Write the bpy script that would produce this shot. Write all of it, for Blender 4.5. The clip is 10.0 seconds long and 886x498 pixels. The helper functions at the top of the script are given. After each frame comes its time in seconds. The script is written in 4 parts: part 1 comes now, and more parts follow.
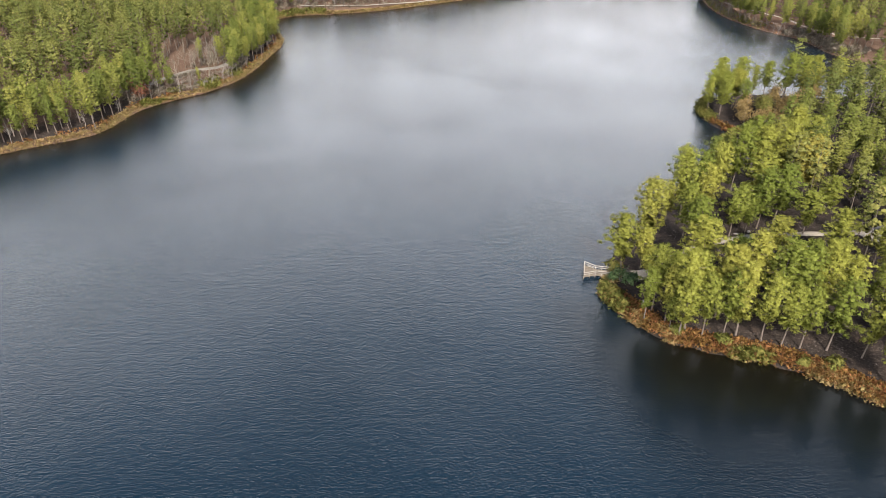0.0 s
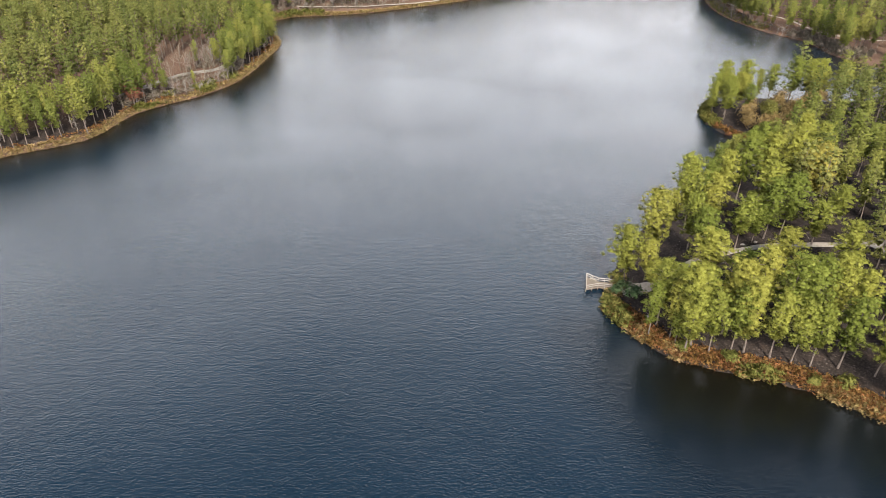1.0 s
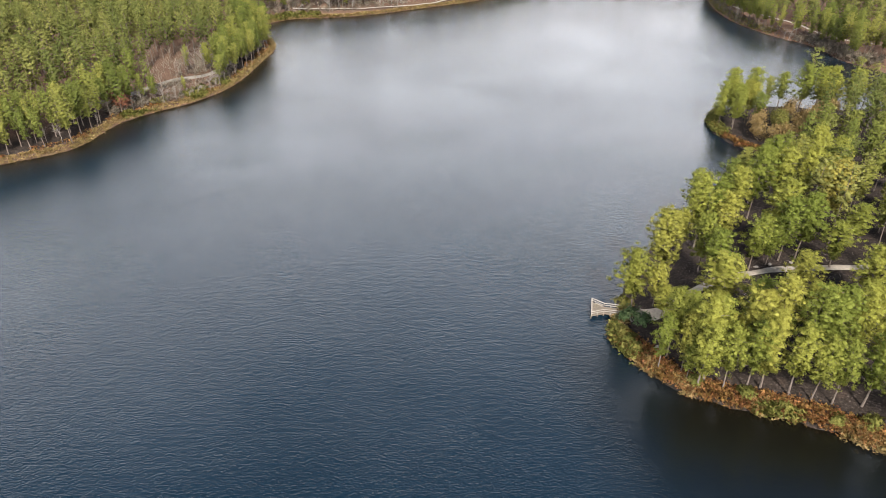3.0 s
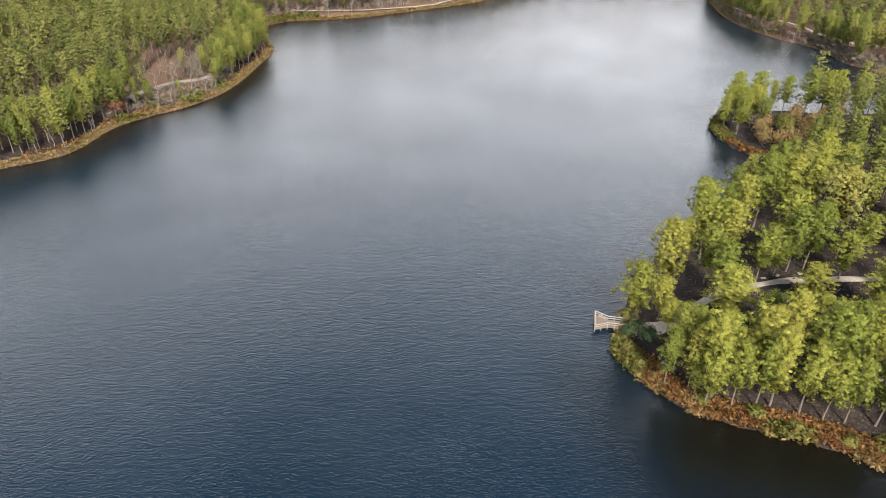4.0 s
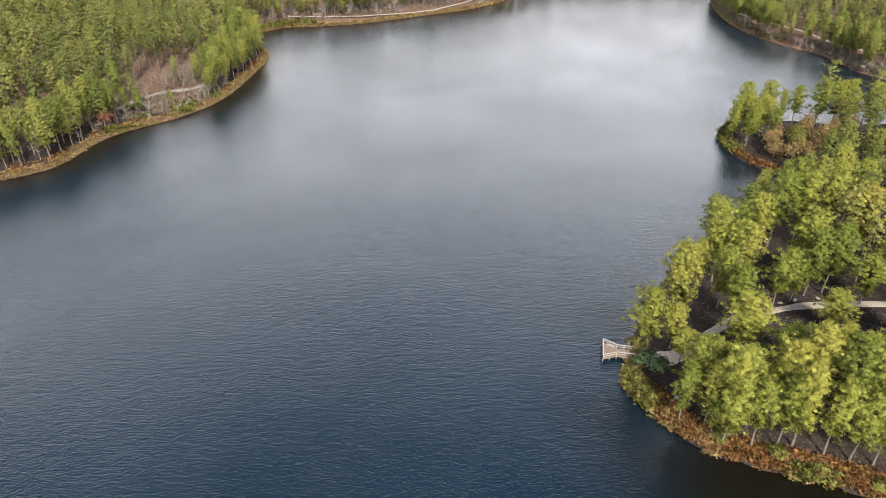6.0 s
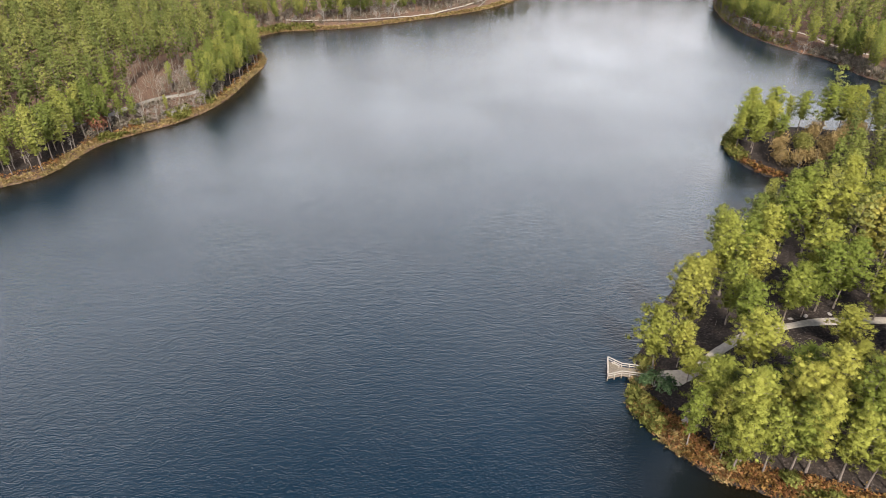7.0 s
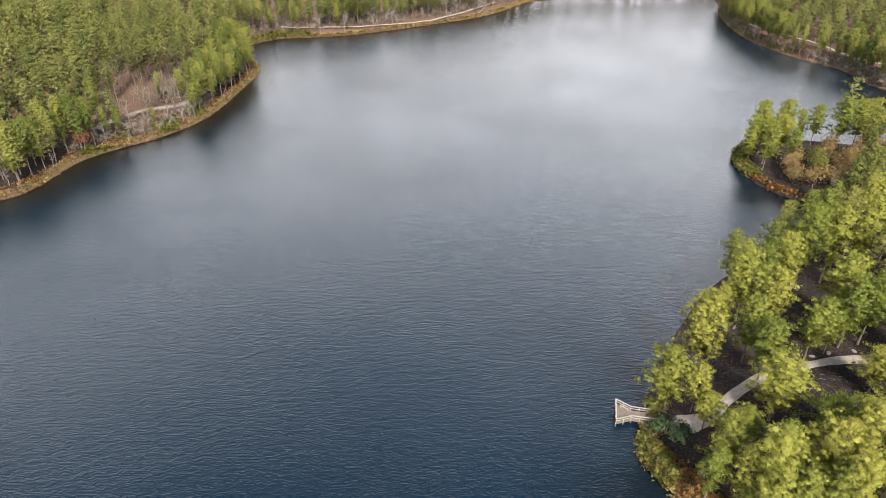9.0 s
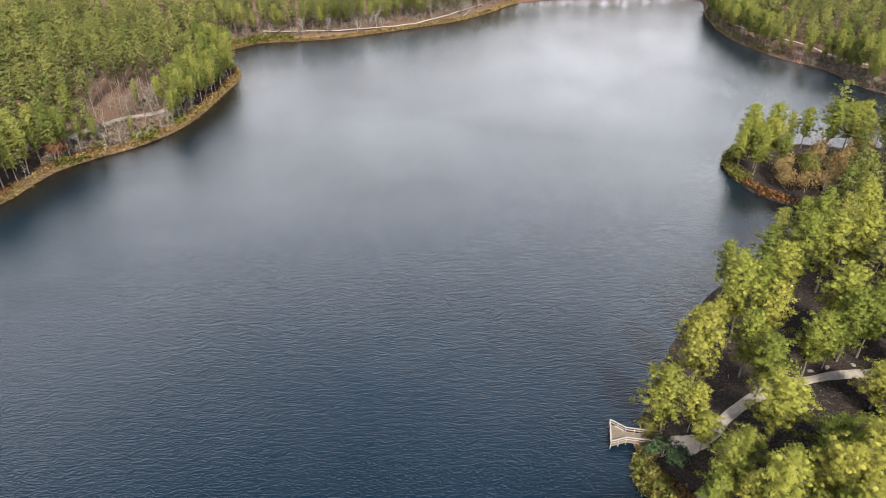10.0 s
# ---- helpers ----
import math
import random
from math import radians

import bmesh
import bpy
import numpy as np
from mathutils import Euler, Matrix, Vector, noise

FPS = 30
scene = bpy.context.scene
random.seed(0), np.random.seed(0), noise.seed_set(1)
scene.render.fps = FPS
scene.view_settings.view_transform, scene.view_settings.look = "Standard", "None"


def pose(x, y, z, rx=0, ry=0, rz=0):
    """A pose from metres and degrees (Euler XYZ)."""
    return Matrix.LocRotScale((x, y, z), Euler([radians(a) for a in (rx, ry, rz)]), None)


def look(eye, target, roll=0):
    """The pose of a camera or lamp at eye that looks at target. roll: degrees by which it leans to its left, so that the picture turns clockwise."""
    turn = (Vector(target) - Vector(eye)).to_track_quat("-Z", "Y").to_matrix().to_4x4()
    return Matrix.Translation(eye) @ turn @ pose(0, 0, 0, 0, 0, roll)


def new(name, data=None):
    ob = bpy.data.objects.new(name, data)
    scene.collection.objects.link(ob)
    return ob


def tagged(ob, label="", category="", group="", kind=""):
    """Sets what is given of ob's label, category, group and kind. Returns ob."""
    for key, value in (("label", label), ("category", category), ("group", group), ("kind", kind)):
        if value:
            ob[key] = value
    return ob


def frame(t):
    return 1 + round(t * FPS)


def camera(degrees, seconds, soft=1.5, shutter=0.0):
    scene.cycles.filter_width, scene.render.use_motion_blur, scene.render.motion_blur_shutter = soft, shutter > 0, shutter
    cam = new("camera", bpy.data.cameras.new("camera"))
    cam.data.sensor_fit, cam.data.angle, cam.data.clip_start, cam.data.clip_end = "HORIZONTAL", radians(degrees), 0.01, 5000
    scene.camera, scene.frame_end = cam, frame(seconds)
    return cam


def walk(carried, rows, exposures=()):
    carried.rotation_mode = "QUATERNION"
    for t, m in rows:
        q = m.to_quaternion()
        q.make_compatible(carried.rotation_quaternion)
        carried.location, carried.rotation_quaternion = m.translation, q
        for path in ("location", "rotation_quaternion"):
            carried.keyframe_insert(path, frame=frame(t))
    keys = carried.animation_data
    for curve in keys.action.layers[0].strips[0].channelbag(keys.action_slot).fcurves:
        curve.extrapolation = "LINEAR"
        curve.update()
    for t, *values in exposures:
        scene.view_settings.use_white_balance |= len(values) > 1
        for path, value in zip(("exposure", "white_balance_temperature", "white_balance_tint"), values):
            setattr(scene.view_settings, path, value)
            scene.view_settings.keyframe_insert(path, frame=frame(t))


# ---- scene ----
cam = camera(68.2, 10.0, soft=0.5)
PATH = [
    (0, (0.6, -1.081, 88.606), (0.605, 0.626, 87.566), -0.3),
    (0.5, (0.876, 1.642, 88.662), (0.881, 3.349, 87.621), -0.3),
    (1, (1.167, 4.36, 88.749), (1.171, 6.067, 87.706), -0.3),
    (1.5, (1.511, 6.969, 88.904), (1.515, 8.674, 87.859), -0.2),
    (2, (1.692, 9.61, 88.982), (1.696, 11.315, 87.936), -0.2),
    (2.5, (1.755, 12.108, 89.001), (1.76, 13.812, 87.955), -0.2),
    (4, (2.04, 19.224, 89.01), (2.045, 20.929, 87.964), -0.2),
    (4.5, (2.098, 21.367, 89.019), (2.103, 23.072, 87.974), -0.2),
    (5, (2.096, 23.482, 88.973), (2.101, 25.188, 87.93), -0.2),
    (5.5, (2.094, 25.696, 88.898), (2.1, 27.404, 87.857), -0.2),
    (7, (2.516, 33.526, 88.72), (2.521, 35.238, 87.686), -0.3),
    (7.5, (2.773, 36.33, 88.706), (2.778, 38.043, 87.673), -0.3),
    (8, (3.03, 39.244, 88.703), (3.035, 40.958, 87.672), -0.3),
    (8.5, (3.357, 41.986, 88.699), (3.361, 43.701, 87.67), -0.3),
    (9, (3.668, 44.748, 88.636), (3.671, 46.464, 87.609), -0.3),
    (9.5, (3.961, 47.607, 88.581), (3.977, 49.323, 87.555), -0.3),
    (10, (4.227, 50.504, 88.551), (4.265, 52.221, 87.526), -0.4),
]
walk(cam, [(t, look(eye, target, roll)) for t, eye, target, roll in PATH])

# ---- light ----
SUN_AZ, SUN_EL = 168.0, 42.0        # compass degrees from +y, clockwise; elevation
world = bpy.data.worlds.new("sky")
scene.world = world
world.use_nodes = True
wn, wl = world.node_tree.nodes, world.node_tree.links
wn.clear()
sky = wn.new("ShaderNodeTexSky")
sky.sky_type = "NISHITA"
sky.sun_disc = False
sky.sun_elevation, sky.sun_rotation = radians(SUN_EL), radians(SUN_AZ)
sky.air_density, sky.dust_density = 1.0, 2.0
coord = wn.new("ShaderNodeTexCoord")
split = wn.new("ShaderNodeSeparateXYZ")
wl.new(coord.outputs["Generated"], split.inputs["Vector"])
lift = wn.new("ShaderNodeMath")
lift.operation = "ADD"
lift.inputs[1].default_value = 0.25
wl.new(split.outputs["Z"], lift.inputs[0])
flat = wn.new("ShaderNodeVectorMath")
flat.operation = "DIVIDE"
wl.new(coord.outputs["Generated"], flat.inputs[0])
wl.new(lift.outputs["Value"], flat.inputs[1])
place = wn.new("ShaderNodeMapping")
place.inputs["Location"].default_value = (0.6, 1.9, 0.0)
wl.new(flat.outputs["Vector"], place.inputs["Vector"])
cloud = wn.new("ShaderNodeTexNoise")
cloud.inputs["Scale"].default_value = 1.3
cloud.inputs["Detail"].default_value = 4.0
cloud.inputs["Roughness"].default_value = 0.45
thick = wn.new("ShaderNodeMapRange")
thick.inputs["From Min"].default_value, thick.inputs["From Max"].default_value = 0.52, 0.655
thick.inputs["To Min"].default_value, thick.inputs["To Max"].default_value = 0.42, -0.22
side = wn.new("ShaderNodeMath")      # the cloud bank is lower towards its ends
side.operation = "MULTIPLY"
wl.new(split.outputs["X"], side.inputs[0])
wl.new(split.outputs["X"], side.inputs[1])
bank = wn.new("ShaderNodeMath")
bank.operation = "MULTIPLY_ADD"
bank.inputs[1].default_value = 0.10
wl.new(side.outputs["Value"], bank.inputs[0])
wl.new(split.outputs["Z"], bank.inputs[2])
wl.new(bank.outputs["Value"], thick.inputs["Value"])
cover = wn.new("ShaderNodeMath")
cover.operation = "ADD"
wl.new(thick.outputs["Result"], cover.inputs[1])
ramp = wn.new("ShaderNodeValToRGB")
ramp.color_ramp.elements[0].position, ramp.color_ramp.elements[1].position = 0.38, 0.68
cloudmix = wn.new("ShaderNodeMixRGB")
cloudmix.inputs[2].default_value = (18.2, 18.2, 19.0, 1)
back = wn.new("ShaderNodeBackground")
back.inputs["Strength"].default_value = 0.113
out = wn.new("ShaderNodeOutputWorld")
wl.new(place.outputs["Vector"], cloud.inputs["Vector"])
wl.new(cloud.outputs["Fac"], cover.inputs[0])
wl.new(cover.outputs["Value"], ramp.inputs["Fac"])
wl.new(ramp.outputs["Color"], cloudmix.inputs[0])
clear = wn.new("ShaderNodeMixRGB")
clear.blend_type = "MULTIPLY"
clear.inputs[0].default_value = 1.0
clear.inputs[2].default_value = (0.17, 0.34, 0.58, 1)
wl.new(sky.outputs["Color"], clear.inputs[1])
wl.new(clear.outputs["Color"], cloudmix.inputs[1])
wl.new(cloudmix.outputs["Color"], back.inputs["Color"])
wl.new(back.outputs["Background"], out.inputs["Surface"])

sun = new("sun", bpy.data.lights.new("sun", "SUN"))
sun.data.energy, sun.data.angle, sun.data.color = 5.0, radians(7.0), (1.0, 0.93, 0.82)
az, el = radians(SUN_AZ), radians(SUN_EL)
sun.matrix_world = look((60 * math.sin(az), 60 * math.cos(az), 60 * math.tan(el)), (0, 0, 0))
scene.view_settings.exposure = 0.92


# ---- materials ----
def material(name, rough=0.8):
    m = bpy.data.materials.new(name)
    m.use_nodes = True
    b = m.node_tree.nodes["Principled BSDF"]
    b.inputs["Roughness"].default_value = rough
    b.inputs["Specular IOR Level"].default_value = 0.25
    return m, m.node_tree.nodes, m.node_tree.links, b


def noise_node(nodes, links, scale, detail=4.0, rough=0.6, stretch=None):
    """A noise in world metres."""
    g = nodes.new("ShaderNodeNewGeometry")
    n = nodes.new("ShaderNodeTexNoise")
    n.inputs["Scale"].default_value = scale
    n.inputs["Detail"].default_value = detail
    n.inputs["Roughness"].default_value = rough
    if stretch:
        mp = nodes.new("ShaderNodeMapping")
        mp.inputs["Scale"].default_value = stretch
        links.new(g.outputs["Position"], mp.inputs["Vector"])
        links.new(mp.outputs["Vector"], n.inputs["Vector"])
    else:
        links.new(g.outputs["Position"], n.inputs["Vector"])
    return n


def ramp_node(nodes, links, source, stops):
    r = nodes.new("ShaderNodeValToRGB")
    e = r.color_ramp.elements
    while len(e) < len(stops):
        e.new(0.5)
    for k, (p, c) in enumerate(stops):
        e[k].position, e[k].color = p, (*c, 1)
    links.new(source, r.inputs["Fac"])
    return r


def mix_node(nodes, links, fac, a, b, kind="MIX"):
    m = nodes.new("ShaderNodeMixRGB")
    m.blend_type = kind
    for sock, v in zip(m.inputs, (fac, a, b)):
        if isinstance(v, (int, float)):
            sock.default_value = v
        elif isinstance(v, tuple):
            sock.default_value = (*v, 1)
        else:
            links.new(v, sock)
    return m


def bump_node(nodes, links, b, height, strength, distance):
    u = nodes.new("ShaderNodeBump")
    u.inputs["Strength"].default_value = strength
    u.inputs["Distance"].default_value = distance
    links.new(height, u.inputs["Height"])
    links.new(u.outputs["Normal"], b.inputs["Normal"])
    return u


def plain(name, c1, c2, scale=3.0, rough=0.85, bump=0.3, stretch=None):
    """Two tones mixed by a noise, with the same noise as relief."""
    m, n, l, b = material(name, rough)
    t = noise_node(n, l, scale, 5, 0.65, stretch)
    r = ramp_node(n, l, t.outputs["Fac"], [(0.3, c1), (0.7, c2)])
    l.new(r.outputs["Color"], b.inputs["Base Color"])
    bump_node(n, l, b, t.outputs["Fac"], bump, 0.05)
    return m


def foliage(name, dark, light, per_tree="object", through_light=0.25):
    """Leaves: each spray has its own tone, each tree its own hue, some light comes through."""
    m = bpy.data.materials.new(name)
    m.use_nodes = True
    n, l = m.node_tree.nodes, m.node_tree.links
    n.clear()
    geo = n.new("ShaderNodeNewGeometry")
    r = ramp_node(n, l, geo.outputs["Random Per Island"], [(0.0, dark), (1.0, light)])
    if per_tree == "object":
        src = n.new("ShaderNodeObjectInfo").outputs["Random"]
    else:
        at = n.new("ShaderNodeAttribute")
        at.attribute_name = "tone"
        src = at.outputs["Fac"]
    hsv = n.new("ShaderNodeHueSaturation")
    mr = n.new("ShaderNodeMapRange")
    mr.inputs["To Min"].default_value, mr.inputs["To Max"].default_value = 0.488, 0.530
    mv = n.new("ShaderNodeMapRange")
    mv.inputs["To Min"].default_value, mv.inputs["To Max"].default_value = 1.14, 0.66
    l.new(src, mr.inputs["Value"])
    l.new(src, mv.inputs["Value"])
    l.new(mr.outputs["Result"], hsv.inputs["Hue"])
    l.new(mv.outputs["Result"], hsv.inputs["Value"])
    l.new(r.outputs["Color"], hsv.inputs["Color"])
    grain = noise_node(n, l, 5.0, 3, 0.7)
    shade = ramp_node(n, l, grain.outputs["Fac"], [(0.32, (0.82, 0.82, 0.79)), (0.60, (1.17, 1.16, 1.12))])
    leafcol = mix_node(n, l, 1.0, hsv.outputs["Color"], shade.outputs["Color"], "MULTIPLY")
    d, t, mix, o = n.new("ShaderNodeBsdfDiffuse"), n.new("ShaderNodeBsdfTranslucent"), n.new("ShaderNodeMixShader"), n.new("ShaderNodeOutputMaterial")
    mix.inputs["Fac"].default_value = through_light
    l.new(leafcol.outputs["Color"], d.inputs["Color"])
    l.new(leafcol.outputs["Color"], t.inputs["Color"])
    bump_node(n, l, d, grain.outputs["Fac"], 0.8, 0.12)
    l.new(d.outputs["BSDF"], mix.inputs[1])
    l.new(t.outputs["BSDF"], mix.inputs[2])
    l.new(mix.outputs["Shader"], o.inputs["Surface"])
    return m


def water_material():
    m, n, l, b = material("lake_water", 0.04)
    b.inputs["IOR"].default_value = 1.333
    b.inputs["Specular IOR Level"].default_value = 0.5
    murk = noise_node(n, l, 0.012, 3)
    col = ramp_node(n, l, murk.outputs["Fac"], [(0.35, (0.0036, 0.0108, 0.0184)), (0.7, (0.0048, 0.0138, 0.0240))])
    # brown of the shallows, with the trees' dark reflection painted into the colour
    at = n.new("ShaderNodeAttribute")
    at.attribute_name = "shallow_and_reflection"
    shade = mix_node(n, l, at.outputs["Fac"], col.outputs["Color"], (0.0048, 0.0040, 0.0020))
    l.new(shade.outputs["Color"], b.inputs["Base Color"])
    small = noise_node(n, l, 2.3, 2, 0.55, (0.7, 1.25, 1.0))
    long = noise_node(n, l, 0.75, 2, 0.5, (0.7, 1.2, 1.0))
    gust = noise_node(n, l, 0.02, 3, 0.6)
    gr = ramp_node(n, l, gust.outputs["Fac"], [(0.3, (0.55, 0.55, 0.55)), (0.7, (1, 1, 1))])
    calm = n.new("ShaderNodeMath")
    calm.operation = "SUBTRACT"
    calm.use_clamp = True
    calm.inputs[0].default_value = 1.0
    shelter = n.new("ShaderNodeAttribute")
    shelter.attribute_name = "calm"
    l.new(shelter.outputs["Fac"], calm.inputs[1])
    add = mix_node(n, l, 0.42, small.outputs["Fac"], long.outputs["Fac"])
    k = n.new("ShaderNodeMath")
    k.operation = "MULTIPLY"
    l.new(gr.outputs["Color"], k.inputs[0])
    l.new(calm.outputs["Value"], k.inputs[1])
    u = bump_node(n, l, b, add.outputs["Color"], 1.0, 0.245)
    l.new(k.outputs["Value"], u.inputs["Strength"])
    return m


def ground_material():
    m, n, l, b = material("forest_floor", 1.0)
    b.inputs["Specular IOR Level"].default_value = 0.04
    fine = noise_node(n, l, 2.2, 6, 0.7)
    mid = noise_node(n, l, 0.22, 5, 0.65)
    litter = ramp_node(n, l, fine.outputs["Fac"], [(0.3, (0.055, 0.036, 0.027)), (0.55, (0.13, 0.080, 0.056)), (0.75, (0.22, 0.165, 0.125))])
    char = ramp_node(n, l, fine.outputs["Fac"], [(0.35, (0.016, 0.013, 0.011)), (0.57, (0.036, 0.028, 0.024)), (0.72, (0.105, 0.086, 0.075))])
    pale = ramp_node(n, l, fine.outputs["Fac"], [(0.40, (0.020, 0.015, 0.013)), (0.55, (0.085, 0.068, 0.060)), (0.68, (0.24, 0.21, 0.19))])
    at = n.new("ShaderNodeAttribute")
    at.attribute_name = "burn"
    wob = n.new("ShaderNodeMath")
    wob.operation = "MULTIPLY_ADD"
    wob.use_clamp = True
    wob.inputs[1].default_value = 1.1
    l.new(mid.outputs["Fac"], wob.inputs[0])
    off = n.new("ShaderNodeMath")
    off.operation = "MULTIPLY_ADD"
    off.inputs[1].default_value, off.inputs[2].default_value = 1.5, -1.0
    l.new(at.outputs["Fac"], off.inputs[0])
    l.new(off.outputs["Value"], wob.inputs[2])
    patch = noise_node(n, l, 0.45, 6, 0.75)
    ash = ramp_node(n, l, patch.outputs["Fac"], [(0.55, (0, 0, 0)), (0.68, (0.7, 0.7, 0.7))])
    char = mix_node(n, l, ash.outputs["Color"], char.outputs["Color"], pale.outputs["Color"])
    mix = mix_node(n, l, wob.outputs["Value"], litter.outputs["Color"], char.outputs["Color"])
    l.new(mix.outputs["Color"], b.inputs["Base Color"])
    bump_node(n, l, b, fine.outputs["Fac"], 0.8, 0.25)
    return m


WATER, FLOOR = water_material(), ground_material()
PINE = foliage("pine_needles", (0.204, 0.212, 0.044), (0.258, 0.258, 0.056))
PINE_BANK = foliage("bank_pine_needles", (0.158, 0.168, 0.042), (0.204, 0.208, 0.054))
PINE_GOLD = foliage("golden_pine_needles", (0.216, 0.204, 0.046), (0.270, 0.250, 0.060))
PINE_FAR = foliage("pine_needles_far", (0.140, 0.146, 0.044), (0.182, 0.184, 0.056), "tone")
BARK = plain("pine_bark", (0.070, 0.052, 0.042), (0.19, 0.155, 0.13), 2.5, 0.95, 0.6, (3, 3, 0.6))
GREY_WOOD = plain("bare_wood", (0.15, 0.13, 0.115), (0.29, 0.255, 0.225), 2.0, 0.9, 0.4)
RUST = foliage("rust_bracken", (0.10, 0.047, 0.022), (0.31, 0.155, 0.062), "tone", 0.2)
STRAW = foliage("dry_reeds", (0.17, 0.112, 0.052), (0.35, 0.25, 0.12), "tone", 0.2)
SHRUB = foliage("shrub_leaves", (0.095, 0.096, 0.026), (0.235, 0.215, 0.065), "tone")
TWIG = foliage("grey_twigs", (0.13, 0.105, 0.085), (0.26, 0.22, 0.18), "tone", 0.1)
RED_LEAF = foliage("red_leaves", (0.15, 0.062, 0.045), (0.28, 0.125, 0.085), "tone")
AMBER = foliage("scorched_leaves", (0.16, 0.11, 0.05), (0.34, 0.235, 0.11), "tone")
DECK = plain("weathered_boards", (0.10, 0.080, 0.060), (0.21, 0.172, 0.135), 5.0, 0.85, 0.3)
RAIL = plain("pale_timber", (0.23, 0.20, 0.165), (0.36, 0.315, 0.27), 6.0, 0.8, 0.2)
SAND = plain("sandy_path", (0.21, 0.18, 0.145), (0.345, 0.30, 0.25), 1.6, 0.95, 0.4)
GREY_DECK = plain("grey_deck_timber", (0.13, 0.115, 0.10), (0.22, 0.195, 0.17), 1.6, 0.95, 0.4)
STONE = plain("pale_stone", (0.15, 0.13, 0.115), (0.27, 0.24, 0.215), 2.0, 0.9, 0.5)


# ---- helpers of this scene ----
def obj(name, verts, faces, mat, parent=None, smooth=False, tone=None, normals=None):
    """One mesh object from arrays. Faces: an (n, 3) or (n, 4) array, or a list of tuples."""
    me = bpy.data.meshes.new(name)
    verts = np.asarray(verts, dtype=np.float32).reshape(-1, 3)
    if isinstance(faces, np.ndarray):
        k = faces.shape[1]
        me.vertices.add(len(verts))
        me.vertices.foreach_set("co", verts.ravel())
        me.loops.add(faces.size)
        me.loops.foreach_set("vertex_index", faces.astype(np.int32).ravel())
        me.polygons.add(len(faces))
        me.polygons.foreach_set("loop_start", np.arange(0, faces.size, k, dtype=np.int32))
        me.update(calc_edges=True)
    else:
        me.from_pydata(verts.tolist(), [], faces)
    if smooth:
        me.polygons.foreach_set("use_smooth", np.ones(len(me.polygons), dtype=bool))
    if tone is not None:
        me.attributes.new("tone", "FLOAT", "POINT").data.foreach_set("value", np.asarray(tone, dtype=np.float32))
    if normals is not None:
        me.polygons.foreach_set("use_smooth", np.ones(len(me.polygons), dtype=bool))
        me.normals_split_custom_set_from_vertices(np.asarray(normals, dtype=np.float32))
    me.materials.append(mat)
    ob = new(name, me)
    ob.parent = parent
    return ob


class Soup:
    """Collects triangles with a tone each."""

    def __init__(self):
        self.v, self.f, self.t, self.m, self.n = [], [], [], [], 0

    def add(self, v, f, tone=0.5, normals=None):
        if normals is not None:
            self.m.append(normals)
        self.v.append(v)
        self.f.append(f + self.n)
        self.t.append(np.full(len(v), tone))
        self.n += len(v)

    def build(self, name, mat, parent=None, tones=True):
        return obj(name, np.vstack(self.v), np.vstack(self.f), mat, parent, tone=np.concatenate(self.t) if tones else None, normals=np.vstack(self.m) if self.m else None)


def tube(points, radii, sides=6):
    """A tapered tube of triangles along points."""
    p = np.asarray(points, float)
    n = len(p)
    d = np.gradient(p, axis=0)
    d /= np.linalg.norm(d, axis=1)[:, None] + 1e-9
    ref = np.where(np.abs(d[:, 2:3]) > 0.9, np.array([[1.0, 0, 0]]), np.array([[0, 0, 1.0]]))
    a = np.cross(d, ref)
    a /= np.linalg.norm(a, axis=1)[:, None] + 1e-9
    b = np.cross(d, a)
    th = np.arange(sides) * 2 * np.pi / sides
    ring = a[:, None] * np.cos(th)[None, :, None] + b[:, None] * np.sin(th)[None, :, None]
    v = (p[:, None] + ring * np.asarray(radii, float)[:, None, None]).reshape(-1, 3)
    i, j = np.meshgrid(np.arange(n - 1), np.arange(sides), indexing="ij")
    q = (i * sides + j).ravel(), (i * sides + (j + 1) % sides).ravel(), ((i + 1) * sides + (j + 1) % sides).ravel(), ((i + 1) * sides + j).ravel()
    return v, np.vstack([np.stack([q[0], q[1], q[2]], 1), np.stack([q[0], q[2], q[3]], 1)])


